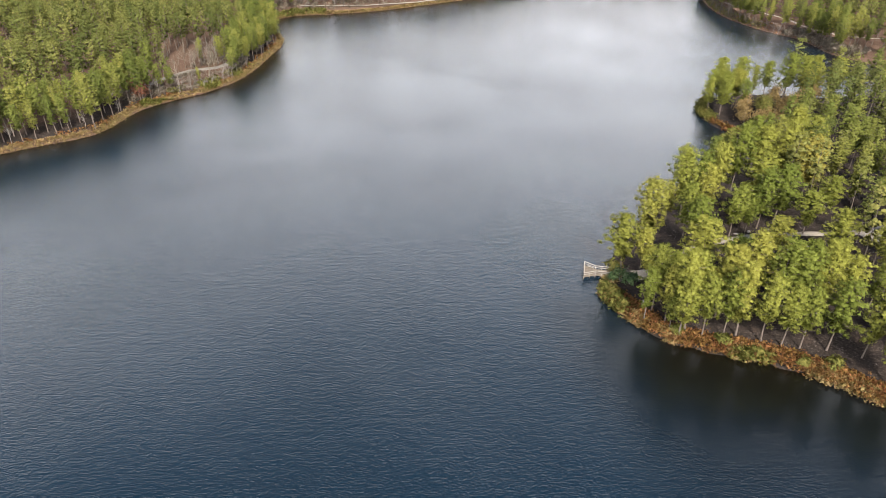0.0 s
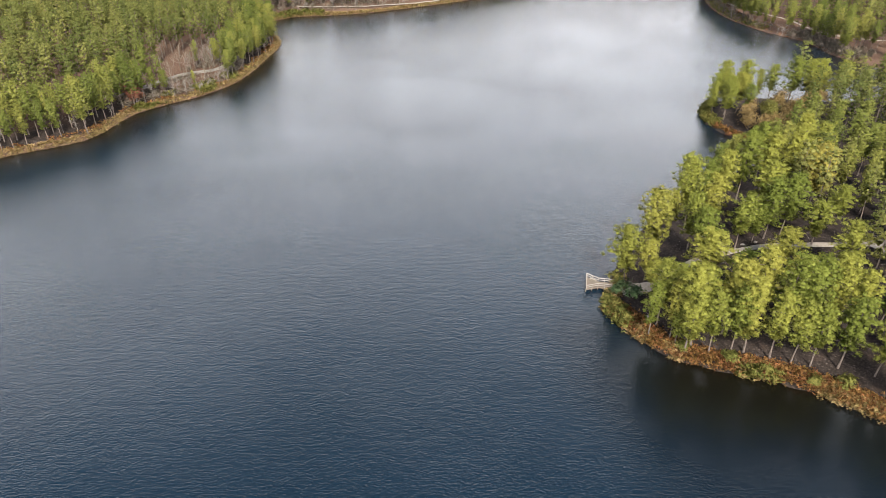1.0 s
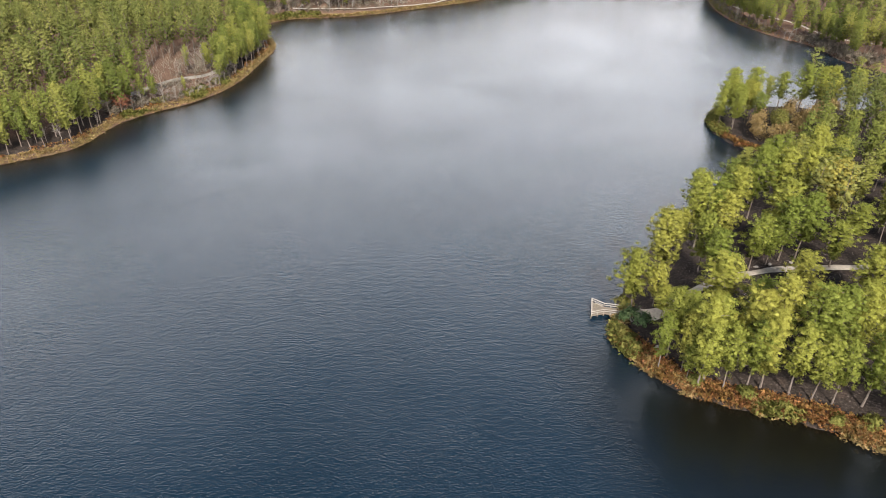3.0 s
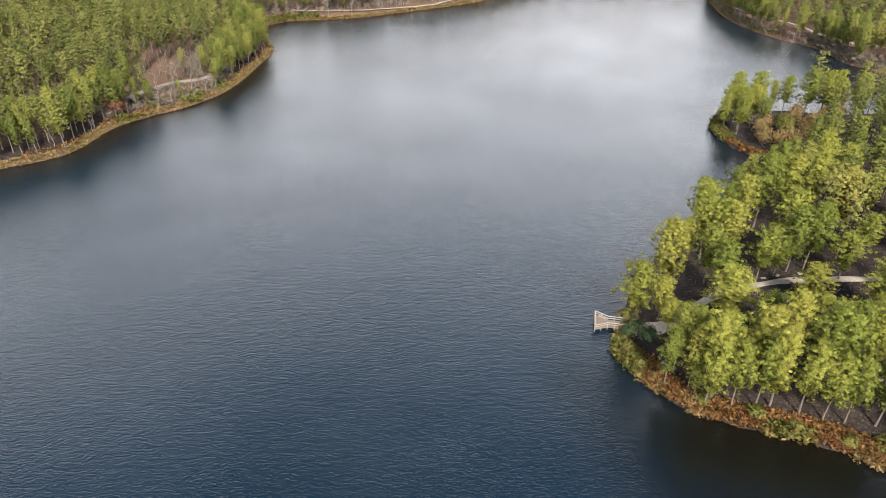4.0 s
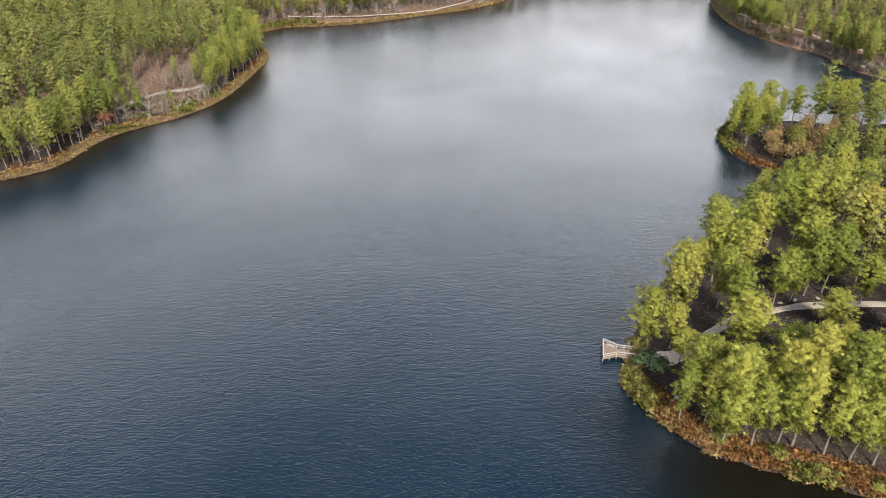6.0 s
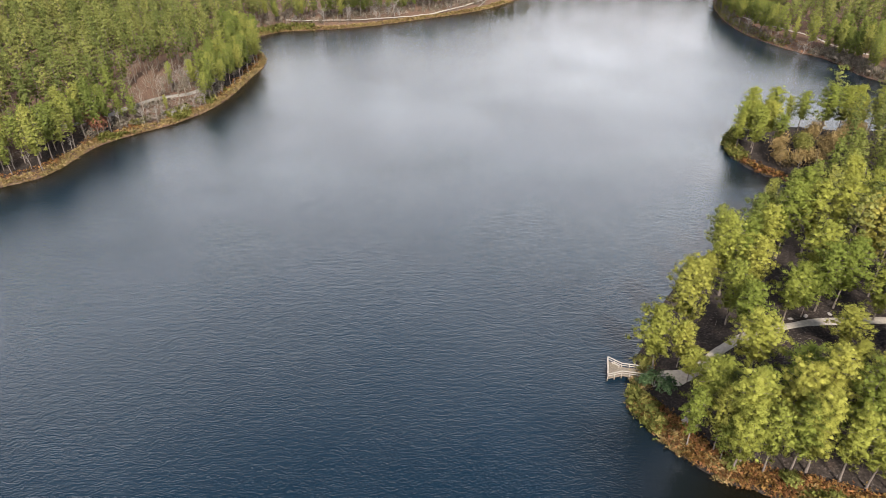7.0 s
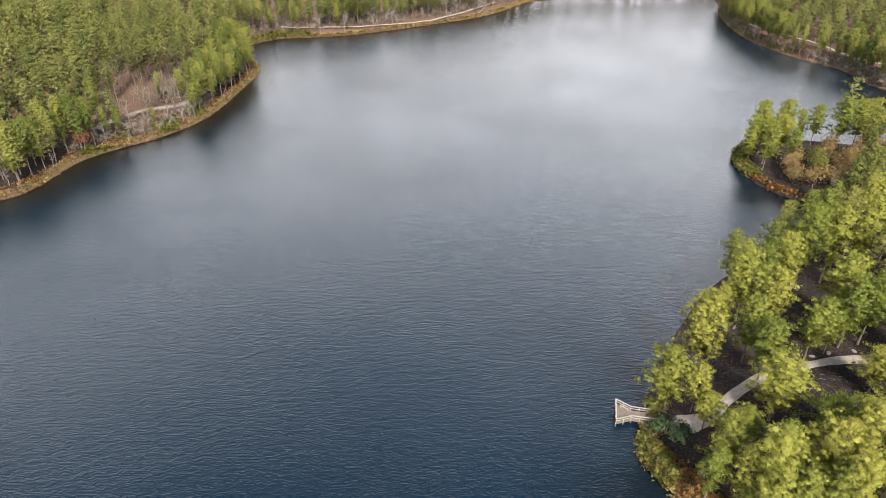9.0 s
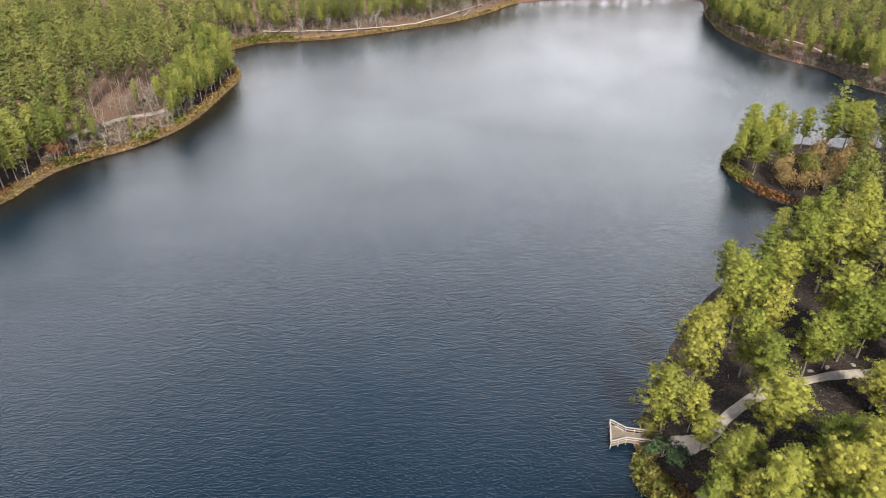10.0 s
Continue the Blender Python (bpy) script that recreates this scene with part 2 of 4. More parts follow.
def sprays(rng, centres, size, blades, width=0.3, lift=0.25, out=None, open_=0.45):
    """Tufts of pointed blades that share their centre and lie round the surface of their clump, whose outward direction is out.
    Gives vertices, triangles and rounded normals."""
    c = np.asarray(centres, float)
    n = len(c)
    o = np.asarray(out, float) if out is not None else rng.normal(size=(n, 3)) * 0.6 + np.array([0, 0, 0.9])
    o = o / (np.linalg.norm(o, axis=1)[:, None] + 1e-9)
    d = rng.normal(size=(n, blades, 3))
    d -= 0.75 * (d * o[:, None]).sum(2)[..., None] * o[:, None]
    d = d / (np.linalg.norm(d, axis=2)[..., None] + 1e-9) + open_ * o[:, None] + np.array([0, 0, lift * 0.5])
    d /= np.linalg.norm(d, axis=2)[..., None]
    side = np.cross(o[:, None], d) + rng.normal(size=(n, blades, 3)) * 0.25
    side /= np.linalg.norm(side, axis=2)[..., None] + 1e-9
    ln = size * rng.uniform(0.65, 1.25, (n, blades, 1))
    a = c[:, None] + d * ln + side * ln * width * 0.3
    b = c[:, None] + d * ln * 0.7 - side * ln * width
    v = np.concatenate([c[:, None], np.stack([a, b], 2).reshape(n, blades * 2, 3)], 1)
    nrm = o[:, None] + 0.55 * (v - c[:, None]) / size
    nrm /= np.linalg.norm(nrm, axis=2)[..., None] + 1e-9
    k = (np.arange(n) * (2 * blades + 1))[:, None]
    j = np.arange(blades)[None]
    f = np.stack([k + 0 * j, k + 2 + 2 * j, k + 1 + 2 * j], 2).reshape(-1, 3)
    v, nrm = v.reshape(-1, 3), nrm.reshape(-1, 3)
    g = np.cross(v[f[:, 1]] - v[f[:, 0]], v[f[:, 2]] - v[f[:, 0]])
    flip = (g * nrm[f[:, 0]]).sum(1) < 0
    f[flip] = f[flip][:, [0, 2, 1]]
    return v, f, nrm


# ---- plan of the lake ----
LEFT_BANK = [(-158, 203), (-147, 212), (-137, 218.5), (-129, 223.5), (-123.5, 231), (-122.5, 243), (-120, 254), (-111.5, 264.5), (-101.5, 273), (-92.5, 287.5),
             (-87.5, 305), (-85.5, 336), (-83.5, 356), (-88, 374), (-101, 396), (-103, 411)]
FAR_SHORE = [(-96, 422), (-86, 429.5), (-71, 430.5), (-55, 434.5), (-40, 440), (-23, 450), (-2, 463), (24, 479), (44, 501), (60, 528), (82, 549), (130, 553), (190, 552), (203, 536)]
RIGHT_BANK = [(188, 500), (180, 466), (176, 437), (176, 416), (180, 396), (186, 378), (195, 364), (198, 345), (196, 334), (204, 318), (212, 300), (206, 280), (186, 268), (165, 262)]
POINT = [(150, 263), (138, 267), (122, 267), (110, 262), (104, 255), (101.5, 246), (101.5, 236), (105, 226), (115, 215), (112, 206), (98, 197), (82, 186), (68, 174), (57, 161), (49, 148), (43, 138)]
NEAR_SHORE = [(40.5, 130), (38.5, 125.5), (38, 122), (40.5, 117.5), (42.8, 112.5), (46, 108.5), (49.5, 105.6), (55, 103), (60, 101.4), (64, 100.3), (70, 97.5), (75, 94.3), (78, 91.5), (83, 87)]
BEHIND = [(108, 66), (150, 20), (160, -80), (90, -170), (-60, -190), (-190, -110), (-215, 40), (-190, 150)]
SHORE = LEFT_BANK + FAR_SHORE + RIGHT_BANK + POINT + NEAR_SHORE + BEHIND
RNG = np.random.default_rng(7)


def smooth_loop(points, rounds):
    p = np.asarray(points, float)
    for _ in range(rounds):
        nxt = np.roll(p, -1, 0)
        p = np.stack([0.75 * p + 0.25 * nxt, 0.25 * p + 0.75 * nxt], 1).reshape(-1, 2)
    return p


LOOP = smooth_loop(SHORE, 2)


def inland(x, y):
    """Metres from the water's edge, positive on land."""
    x, y = np.asarray(x, float), np.asarray(y, float)
    best, inside = np.full(x.shape, 1e18), np.zeros(x.shape, bool)
    for (ax, ay), (bx, by) in zip(LOOP, np.roll(LOOP, -1, 0)):
        ex, ey = bx - ax, by - ay
        t = np.clip(((x - ax) * ex + (y - ay) * ey) / (ex * ex + ey * ey + 1e-12), 0, 1)
        best = np.minimum(best, (x - ax - t * ex) ** 2 + (y - ay - t * ey) ** 2)
        if ey != 0:
            inside ^= ((ay > y) != (by > y)) & (x < ex * (y - ay) / ey + ax)
    return np.where(inside, -1, 1) * np.sqrt(best)


def wobble(x, y):
    return 0.5 * np.sin(x * 0.83 + 1.3 * np.sin(y * 0.41)) + 0.5 * np.sin(y * 0.71 + 1.7 * np.sin(x * 0.37 + 2))


def rise(d, x, y):
    """The ground's height from the distance inland."""
    d = d + 0.45 * wobble(x, y) * np.exp(-np.abs(d) / 8)
    land = 0.8 * (1 - np.exp(-np.maximum(d, 0) / 1.4)) + 4.6 * (1 - np.exp(-np.maximum(d, 0) / 28)) + 7 * (1 - np.exp(-np.maximum(d, 0) / 220))
    land = land + 0.18 * wobble(x * 0.6, y * 0.6) * np.minimum(np.maximum(d, 0) / 6, 1)
    return np.where(d > 0, land, np.maximum(0.35 * d, -4.0))


def height(x, y):
    return rise(inland(x, y), np.asarray(x, float), np.asarray(y, float))


# ---- ground and water ----
def sheet(name, xs, ys, zf, mat):
    gx, gy = np.meshgrid(xs, ys)
    nx, ny = len(xs), len(ys)
    z, extra = zf(gx.ravel(), gy.ravel())
    i, j = np.meshgrid(np.arange(ny - 1), np.arange(nx - 1), indexing="ij")
    k = (i * nx + j).ravel()
    ob = obj(name, np.stack([gx.ravel(), gy.ravel(), z], 1), np.stack([k, k + 1, k + nx + 1, k + nx], 1), mat, smooth=True)
    for key, val in extra.items():
        ob.data.attributes.new(key, "FLOAT", "POINT").data.foreach_set("value", val.astype(np.float32))
    return ob


FAR = [400.0, 520.0, 800.0, 1500.0, 3200.0]


def floor_values(x, y):
    d = inland(x, y)
    z = rise(d, x, y)
    burnt = 1 / (1 + np.exp(-(x - 20) / 6)) / (1 + np.exp((y - 300) / 6))
    strip = np.exp(-(np.maximum(d - 10, 0) / 7) ** 2) * np.clip((d - 2) / 2, 0, 1) * (x < 20) * (y < 380) * (1 - np.exp(-(((x + 106) / 14) ** 2 + ((y - 290) / 22) ** 2)))
    return z, {"burn": np.clip(burnt + 1.0 * strip, 0, 1)}


ground = sheet("ground", np.array([-v for v in FAR[::-1]] + list(np.arange(-330, 331, 2.75)) + FAR),
               np.array([-3200.0, -1500, -800, -400] + list(np.arange(-240, 60, 10)) + list(np.arange(60, 620, 2.75)) + [640.0, 700, 900, 1500, 3200]), floor_values, FLOOR)
tagged(ground, "charred forest floor with brown leaf litter", "ground", kind="structure")


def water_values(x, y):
    """Shallow edge with dark tree reflections added to its colour, and the lee of the wooded banks against a wind from
    the north-west.
    """
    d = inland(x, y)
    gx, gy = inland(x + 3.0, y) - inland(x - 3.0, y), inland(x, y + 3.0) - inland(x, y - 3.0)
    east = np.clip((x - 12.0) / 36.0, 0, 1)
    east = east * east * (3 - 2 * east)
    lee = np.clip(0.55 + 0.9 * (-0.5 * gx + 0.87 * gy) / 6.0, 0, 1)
    # the wider eastern band darkens the colour for the trees' reflection
    return np.zeros_like(x), {"shallow_and_reflection": np.exp(-(np.minimum(d, 0) / (12.0 + 20.0 * east)) ** 2) * 0.97 * lee, "calm": np.exp(-(np.minimum(d, 0) / (14.0 + 22.0 * east)) ** 2) * 0.62 * east * lee}


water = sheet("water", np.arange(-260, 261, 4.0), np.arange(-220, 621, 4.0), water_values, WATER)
tagged(water, "dark blue rippled lake water reflecting clouds", "water", kind="structure")


# ---- sandy paths ----
def ribbon(name, line, width, mat, label, lift=0.06):
    p = np.asarray(line, float)
    for _ in range(3):
        q = np.stack([0.75 * p[:-1] + 0.25 * p[1:], 0.25 * p[:-1] + 0.75 * p[1:]], 1).reshape(-1, 2)
        p = np.vstack([p[:1], q, p[-1:]])
    t = np.gradient(p, axis=0)
    t /= np.linalg.norm(t, axis=1)[:, None]
    s = np.stack([-t[:, 1], t[:, 0]], 1)
    run = np.concatenate([[0], np.cumsum(np.linalg.norm(np.diff(p, axis=0), axis=1))])
    w = width * (0.5 + 0.05 * np.sin(run * 0.31) + 0.03 * np.sin(run * 0.83 + 1))
    cols = []
    for f in (-1, -0.5, 0, 0.5, 1):
        e = p + s * (w * f)[:, None]
        z = height(e[:, 0], e[:, 1]) + (lift if abs(f) < 1 else -0.10)
        cols.append(np.column_stack([e, z]))
    v = np.stack(cols, 1).reshape(-1, 3)
    i, j = np.meshgrid(np.arange(len(p) - 1), np.arange(4), indexing="ij")
    k = (i * 5 + j).ravel()
    return tagged(obj(name, v, np.stack([k, k + 5, k + 6, k + 1], 1), mat, smooth=True), label, "path", kind="structure")


TRAIL = [(44.5, 129.6), (47.5, 127.8), (51, 129.2), (58, 135.2), (64, 138.6), (74, 141.6), (84, 142.3), (94, 141.3), (104, 141.0), (116, 141), (150, 150), (220, 165)]
ribbon("path", TRAIL, 3.1, SAND, "pale sandy footpath through the burnt pine wood", 0.12)
# raised timber walk, drawn as a plain grey ribbon lifted off the ground
BANK_TRAIL = [(-140, 259), (-134.5, 264.5), (-127, 270.5), (-120, 283), (-114.7, 291.5), (-108, 297), (-100.5, 303.5), (-96, 330), (-104, 365)]
ribbon("path_2", BANK_TRAIL, 2.3, GREY_DECK, "grey raised timber walk along the wooded bank", 0.6)
ribbon("path_3", [(186, 470), (189, 432), (197, 408), (202, 396), (204, 382), (207, 368), (217, 350), (235, 335)], 1.8, SAND, "pale lakeside footpath below tall pines", 0.15)


# ---- pine trees ----
OCT_V = np.array([(1, 0, 0), (0, 1, 0), (-1, 0, 0), (0, -1, 0), (0, 0, 1), (0, 0, -1)], float)
OCT_F = np.array([(0, 1, 4), (1, 2, 4), (2, 3, 4), (3, 0, 4), (1, 0, 5), (2, 1, 5), (3, 2, 5), (0, 3, 5)])


def ball(rounds):
    """Vertices and triangles of an even ball."""
    bm = bmesh.new()
    bmesh.ops.create_icosphere(bm, subdivisions=rounds, radius=1)
    v, f = np.array([p.co[:] for p in bm.verts]), np.array([[p.index for p in t.verts] for t in bm.faces])
    bm.free()
    return v, f


BALLS = {1: (OCT_V, OCT_F), 2: ball(1)}


def hearts(g, cores, away, body, detail):
    """The dense inner needles of each puff: rough, ragged, flattened bodies that the tufts cover."""
    base, faces = BALLS[detail]
    c = np.array([p for p, _ in cores])
    r = np.array([q for _, q in cores])
    rough = g.uniform(0.60, 1.06, (len(c), len(base), 1)) if detail > 1 else g.uniform(0.62, 1.0, (len(c), len(base), 1))
    v = base[None] * rough * r[:, None, None] * np.array([1, 1, 0.77]) * body + c[:, None]
    f = faces[None] + (np.arange(len(c)) * len(base))[:, None, None]
    nrm = (base[None] * 0.8 + away[:, None] + g.normal(size=v.shape) * 0.45).reshape(-1, 3)
    return v.reshape(-1, 3), f.reshape(-1, 3), nrm / (np.linalg.norm(nrm, axis=1)[:, None] + 1e-9)


def pine_meshes(seed, h, r, low, limbs, tufts, size, blades, width, puff, body, detail):
    """One pine of height h: trunk, limbs and a rounded crown of many needle puffs from low * h upwards."""
    g = np.random.default_rng(seed)
    fine = detail > 1
    lean = g.normal(size=2) * 0.03 * h
    k = np.linspace(0, 1, 9)
    bend = 0.010 * h * np.sin(k * 5 + g.uniform(0, 6))
    axis = np.column_stack([lean[0] * k ** 1.5 + bend, lean[1] * k ** 1.5 + bend * 0.6, h * k * 0.96 - 0.4])
    base = 0.0105 * h
    stem = tube(axis, base * (1 - 0.86 * k) * (1 + 0.35 * np.exp(-k * 22)), 7) if fine else tube(axis[::2], base * (1 - 0.86 * k[::2]), 4)
    wood = Soup()
    cents, outs, cores, faces_out = [], [], [], []
    mid_crown = np.array([0.6 * lean[0], 0.6 * lean[1], h * (low + 0.42 * (1 - low))])
    p1, p2, p3 = g.uniform(0, 6.283, 3)
    for i in range(limbs):
        rel = (i + g.uniform(0, 0.9)) / limbs
        u = low + (1 - low) * rel
        a = i * 2.399 + g.uniform(-0.5, 0.5)
        lobe = 1 + 0.20 * math.sin(2 * a + p1 + 3 * rel) + 0.14 * math.sin(3 * a + p2 - 5 * rel)
        span = r * math.sin(math.pi * (0.15 + 0.76 * rel ** 0.85)) ** 0.75 * lobe * g.uniform(0.62, 1.0)
        if rel < 0.3 and g.uniform() < 0.45:
            span *= 0.55
        root = np.array([np.interp(u, k, axis[:, j]) for j in range(3)])
        rise_ = span * g.uniform(-0.05, 0.22) + 0.4 * rel - (0.10 * span if rel < 0.35 else 0)
        tip = root + np.array([math.cos(a) * span, math.sin(a) * span, rise_])
        if fine:
            wood.add(*tube([root, (root + tip) / 2 + np.array([0, 0, -0.05 * span]), tip], [0.065 * (1.3 - rel), 0.045, 0.02], 3))
        for f in (1.0,) if span < 1.1 else (1.0, 0.60) if span < 2.6 else (1.0, 0.72, 0.40):
            c = root + (tip - root) * f + g.normal(size=3) * np.array([0.38, 0.38, 0.28])
            rad = puff * g.uniform(0.68, 1.2) * (1.0 if f > 0.5 else 0.85)
            cores.append((c, rad))
            m = g.normal(size=(tufts, 3))
            m[:, 2] = np.where(g.uniform(size=tufts) < 0.84, np.abs(m[:, 2]), -0.35 * np.abs(m[:, 2]))
            m /= np.linalg.norm(m, axis=1)[:, None]
            cents.append(c + m * g.uniform(0.70, 1.05, (tufts, 1)) * rad * np.array([0.95, 0.95, 0.76]))
            face = (c - mid_crown) / np.array([r, r, 0.42 * h * (1 - low)])
            face /= np.linalg.norm(face) + 0.25
            faces_out.append(face)
            outs.append(0.75 * m + 0.9 * face + g.normal(size=(tufts, 3)) * 0.42)
        c = root + (tip - root) * 0.32 + g.normal(size=3) * 0.2
        cores.append((c, min(1.5 * puff, 0.5 * span + 0.2)))
        face = (c - mid_crown) / np.array([r, r, 0.42 * h * (1 - low)])
        faces_out.append(face / (np.linalg.norm(face) + 0.25))
    for _ in range(3):
        c = axis[-1] + g.normal(size=3) * np.array([0.55, 0.55, 0.25])
        m = g.normal(size=(tufts, 3)) * np.array([0.5, 0.5, 0.4]) * puff
        cores.append((c, 0.75 * puff))
        cents.append(c + m)
        faces_out.append(np.array([0, 0, 0.8]))
        outs.append(m + np.array([0, 0, 0.7]))
    crown = sprays(g, np.vstack(cents), size, blades, width, 0.12, np.vstack(outs), 0.7)
    heart = hearts(g, cores, np.array(faces_out), body, detail)
    crown = np.vstack([heart[0], crown[0]]), np.vstack([heart[1], crown[1] + len(heart[0])]), np.vstack([heart[2], crown[2]])
    return stem, (np.vstack(wood.v), np.vstack(wood.f)) if fine else None, crown


def mesh_only(name, v, f, mat, normals=None):
    ob = obj(name, v, f, mat, normals=normals)
    me = ob.data
    bpy.data.objects.remove(ob)
    return me


def pine_kind(seed, h, r, low, limbs, tufts, size, blades, width, puff, body, detail, needles):
    stem, boughs, crown = pine_meshes(seed, h, r, low, limbs, tufts, size, blades, width, puff, body, detail)
    return h, r, mesh_only("trunk", *stem, BARK), mesh_only("bough", *boughs, BARK), mesh_only("crown", crown[0], crown[1], needles, crown[2])


# broad, middling and slender pines
NEAR_KINDS = [pine_kind(100 + i, 17.0 + 0.6 * i, (4.3, 3.4, 2.7)[i % 3] + 0.1 * (i // 3), (0.32, 0.34, 0.25)[i % 3], (84, 76, 72)[i % 3], 18, 0.30, 6, 0.17, (0.76, 0.72, 0.68)[i % 3], 0.56, 2, PINE) for i in range(9)]
MID_KINDS = [pine_kind(200 + i, 17.5 + 0.9 * i, (3.7, 3.1, 2.6)[i % 3], (0.36, 0.40, 0.32)[i % 3], 78, 8, 0.36, 4, 0.21, 0.72, 0.58, 2, PINE_BANK) for i in range(6)]
FAR_KINDS = [pine_meshes(300 + i, 17.5 + 1.0 * i, 2.7 + 0.22 * (i * 2 % 6), 0.38, 24, 5, 0.52, 3, 0.28, 0.92, 0.62, 1) for i in range(6)]


def pine(x, y, kinds, k, tall, turn, label, group, wide=1.0, tilt=0.0, needles=None):
    """A pine of height tall; wide stretches its crown."""
    hh, rr, trunk, boughs, crown = kinds[k % len(kinds)]
    size = tall / hh
    root = tagged(new("pine_tree"), label, "tree", group)
    root.matrix_world = pose(x, y, float(height(x, y)), tilt, 0, 0) @ pose(0, 0, 0, 0, 0, turn) @ Matrix.Diagonal((size * wide, size * wide, size, 1))
    for nm, me in (("trunk", trunk), ("bough", boughs), ("crown", crown)):
        ob = new(nm, me)
        ob.parent = root
        if nm == "crown" and needles is not None:
            ob.material_slots[0].link = "OBJECT"
            ob.material_slots[0].material = needles
    return root


TAKEN = []


def free(x, y, gap):
    for px, py, pg in TAKEN:
        if (px - x) ** 2 + (py - y) ** 2 < (gap * pg) ** 2:
            return False
    return True


# pines that stand out: place, height of the top above the lake, reach of the crown
PIER_PINES = [(43.9, 131.8, 17.2, 4.6), (48.6, 131.2, 14.0, 3.2), (52.8, 141.8, 21.5, 5.3), (49.2, 127.2, 10.5, 3.0), (53.0, 121.5, 13.5, 3.6), (60.6, 127.4, 18.0, 5.6), (63.2, 137.8, 18.5, 4.3)]
PATH_PINES = [(62.8, 144.0, 19.2, 4.0), (65.4, 154.8, 24.3, 4.3), (61.5, 154.5, 15.0, 2.8), (69.2, 150.0, 21.3, 4.0), (73.6, 142.6, 19.3, 3.7), (78.6, 144.4, 14.5, 3.0), (82.0, 146.0, 22.2, 4.3), (83.5, 152.5, 24.2, 4.6),
              (86.5, 146.5, 22.8, 4.6), (92.0, 141.5, 17.5, 4.4), (80.8, 133.0, 15.5, 4.0), (82.0, 128.5, 10.5, 3.0), (102.0, 152.0, 17.0, 4.2), (91.5, 127.0, 20.5, 4.5)]
BACK_PINES = [(85.0, 170.0, 25.2, 4.3), (91.2, 171.0, 24.0, 4.2), (99.0, 173.0, 24.8, 4.8), (101.5, 162.5, 24.0, 5.2), (77.5, 163.5, 22.0, 4.0), (72.5, 160.5, 20.0, 3.6), (96.0, 183.0, 22.0, 4.0), (108.0, 178.0, 24.0, 4.6), (109.5, 190.0, 22.0, 4.4)]
SHORE_PINES = [(47.2, 115.2, 19.3, 3.5), (44.6, 112.6, 15.0, 2.7), (48.4, 111.0, 16.5, 2.8), (49.0, 109.0, 11.0, 2.4), (51.8, 108.4, 22.3, 3.7), (50.6, 107.2, 17.8, 3.0), (55.0, 106.2, 17.8, 3.0), (59.0, 106.0, 19.3, 3.4), (59.6, 111.8, 21.8, 3.8),
               (61.8, 106.2, 21.2, 3.3), (65.3, 112.4, 24.2, 4.0), (66.4, 104.2, 19.2, 3.5), (69.8, 110.0, 24.0, 4.0), (70.2, 102.8, 17.5, 3.3)]
BEND_PINES = [(73.6, 108.6, 23.2, 3.9), (73.4, 101.8, 17.8, 3.0), (78.0, 100.8, 20.2, 3.8), (79.4, 109.8, 22.2, 4.0), (84.0, 108.6, 20.0, 4.0), (55.0, 113.5, 18.5, 3.4), (64.0, 118.0, 19.0, 3.8), (70.0, 118.5, 17.5, 4.0), (76.0, 116.0, 18.5, 4.0), (84.0, 98.0, 19.0, 3.8), (85.0, 117.5, 18.5, 4.0)]
POINT_PINES = [(105.5, 247, 17.5, 3.6), (109, 243, 18, 3.8), (107, 238.5, 16.5, 3.2), (112.3, 256.4, 19.3, 4.4), (120, 257, 19.2, 4.2), (110, 250, 17, 3.6), (103.8, 243, 15.5, 3.0), (114, 245, 17.5, 3.6), (115.5, 239, 15.5, 3.2), (116, 250, 17, 3.8),
               (131.3, 257.5, 17.5, 3.4), (128, 259.5, 15, 2.2), (137, 252, 21.8, 5.0), (144, 254, 20.5, 4.8), (150, 257, 20, 4.6), (143, 246, 18, 4.6), (156, 252, 20, 4.8)]
GOLDEN = {(43.9, 131.8), (52.8, 141.8), (80.8, 133.0), (101.5, 162.5), (47.2, 115.2)}
PINE_TINTS = ("tall pine with yellow-green needles on burnt ground", "pine with a broad rounded yellow-green crown", "slender pine with a long olive-green crown")
for i, (x, y, top, reach) in enumerate(PIER_PINES + PATH_PINES + BACK_PINES + SHORE_PINES + BEND_PINES + POINT_PINES):
    kinds = NEAR_KINDS
    tall = top - float(height(x, y))
    want = (reach - 0.30) / tall
    order = sorted(range(len(kinds)), key=lambda j: abs(kinds[j][1] / kinds[j][0] - want))
    kk = order[i % 3]
    gold = (x, y) in GOLDEN
    label = "pine with a rounded golden-green crown" if gold else PINE_TINTS[1 if reach > 4.4 else 2 if reach < 3.1 else 0]
    pine(x, y, kinds, kk, tall, i * 77, label, "lakeside pines", want * kinds[kk][0] / kinds[kk][1], 4.0 if y < 108 else 1.0, PINE_GOLD if gold else None)
    TAKEN.append((x, y, 1.0))


def off_path(x, y, line, gap):
    p = np.asarray(line, float)
    for a, b in zip(p[:-1], p[1:]):
        e = b - a
        t = min(1, max(0, ((x - a[0]) * e[0] + (y - a[1]) * e[1]) / (e @ e)))
        if math.hypot(x - a[0] - t * e[0], y - a[1] - t * e[1]) < gap:
            return False
    return True


def scatter(count, x0, x1, y0, y1, gap, keep, tries=40):
    pts = []
    xs, ys = RNG.uniform(x0, x1, count * tries), RNG.uniform(y0, y1, count * tries)
    ds = inland(xs, ys)
    for x, y, d in zip(xs, ys, ds):
        if len(pts) >= count:
            break
        if keep(x, y, d) and free(x, y, gap):
            TAKEN.append((x, y, 1.0))
            pts.append((x, y, d))
    return pts


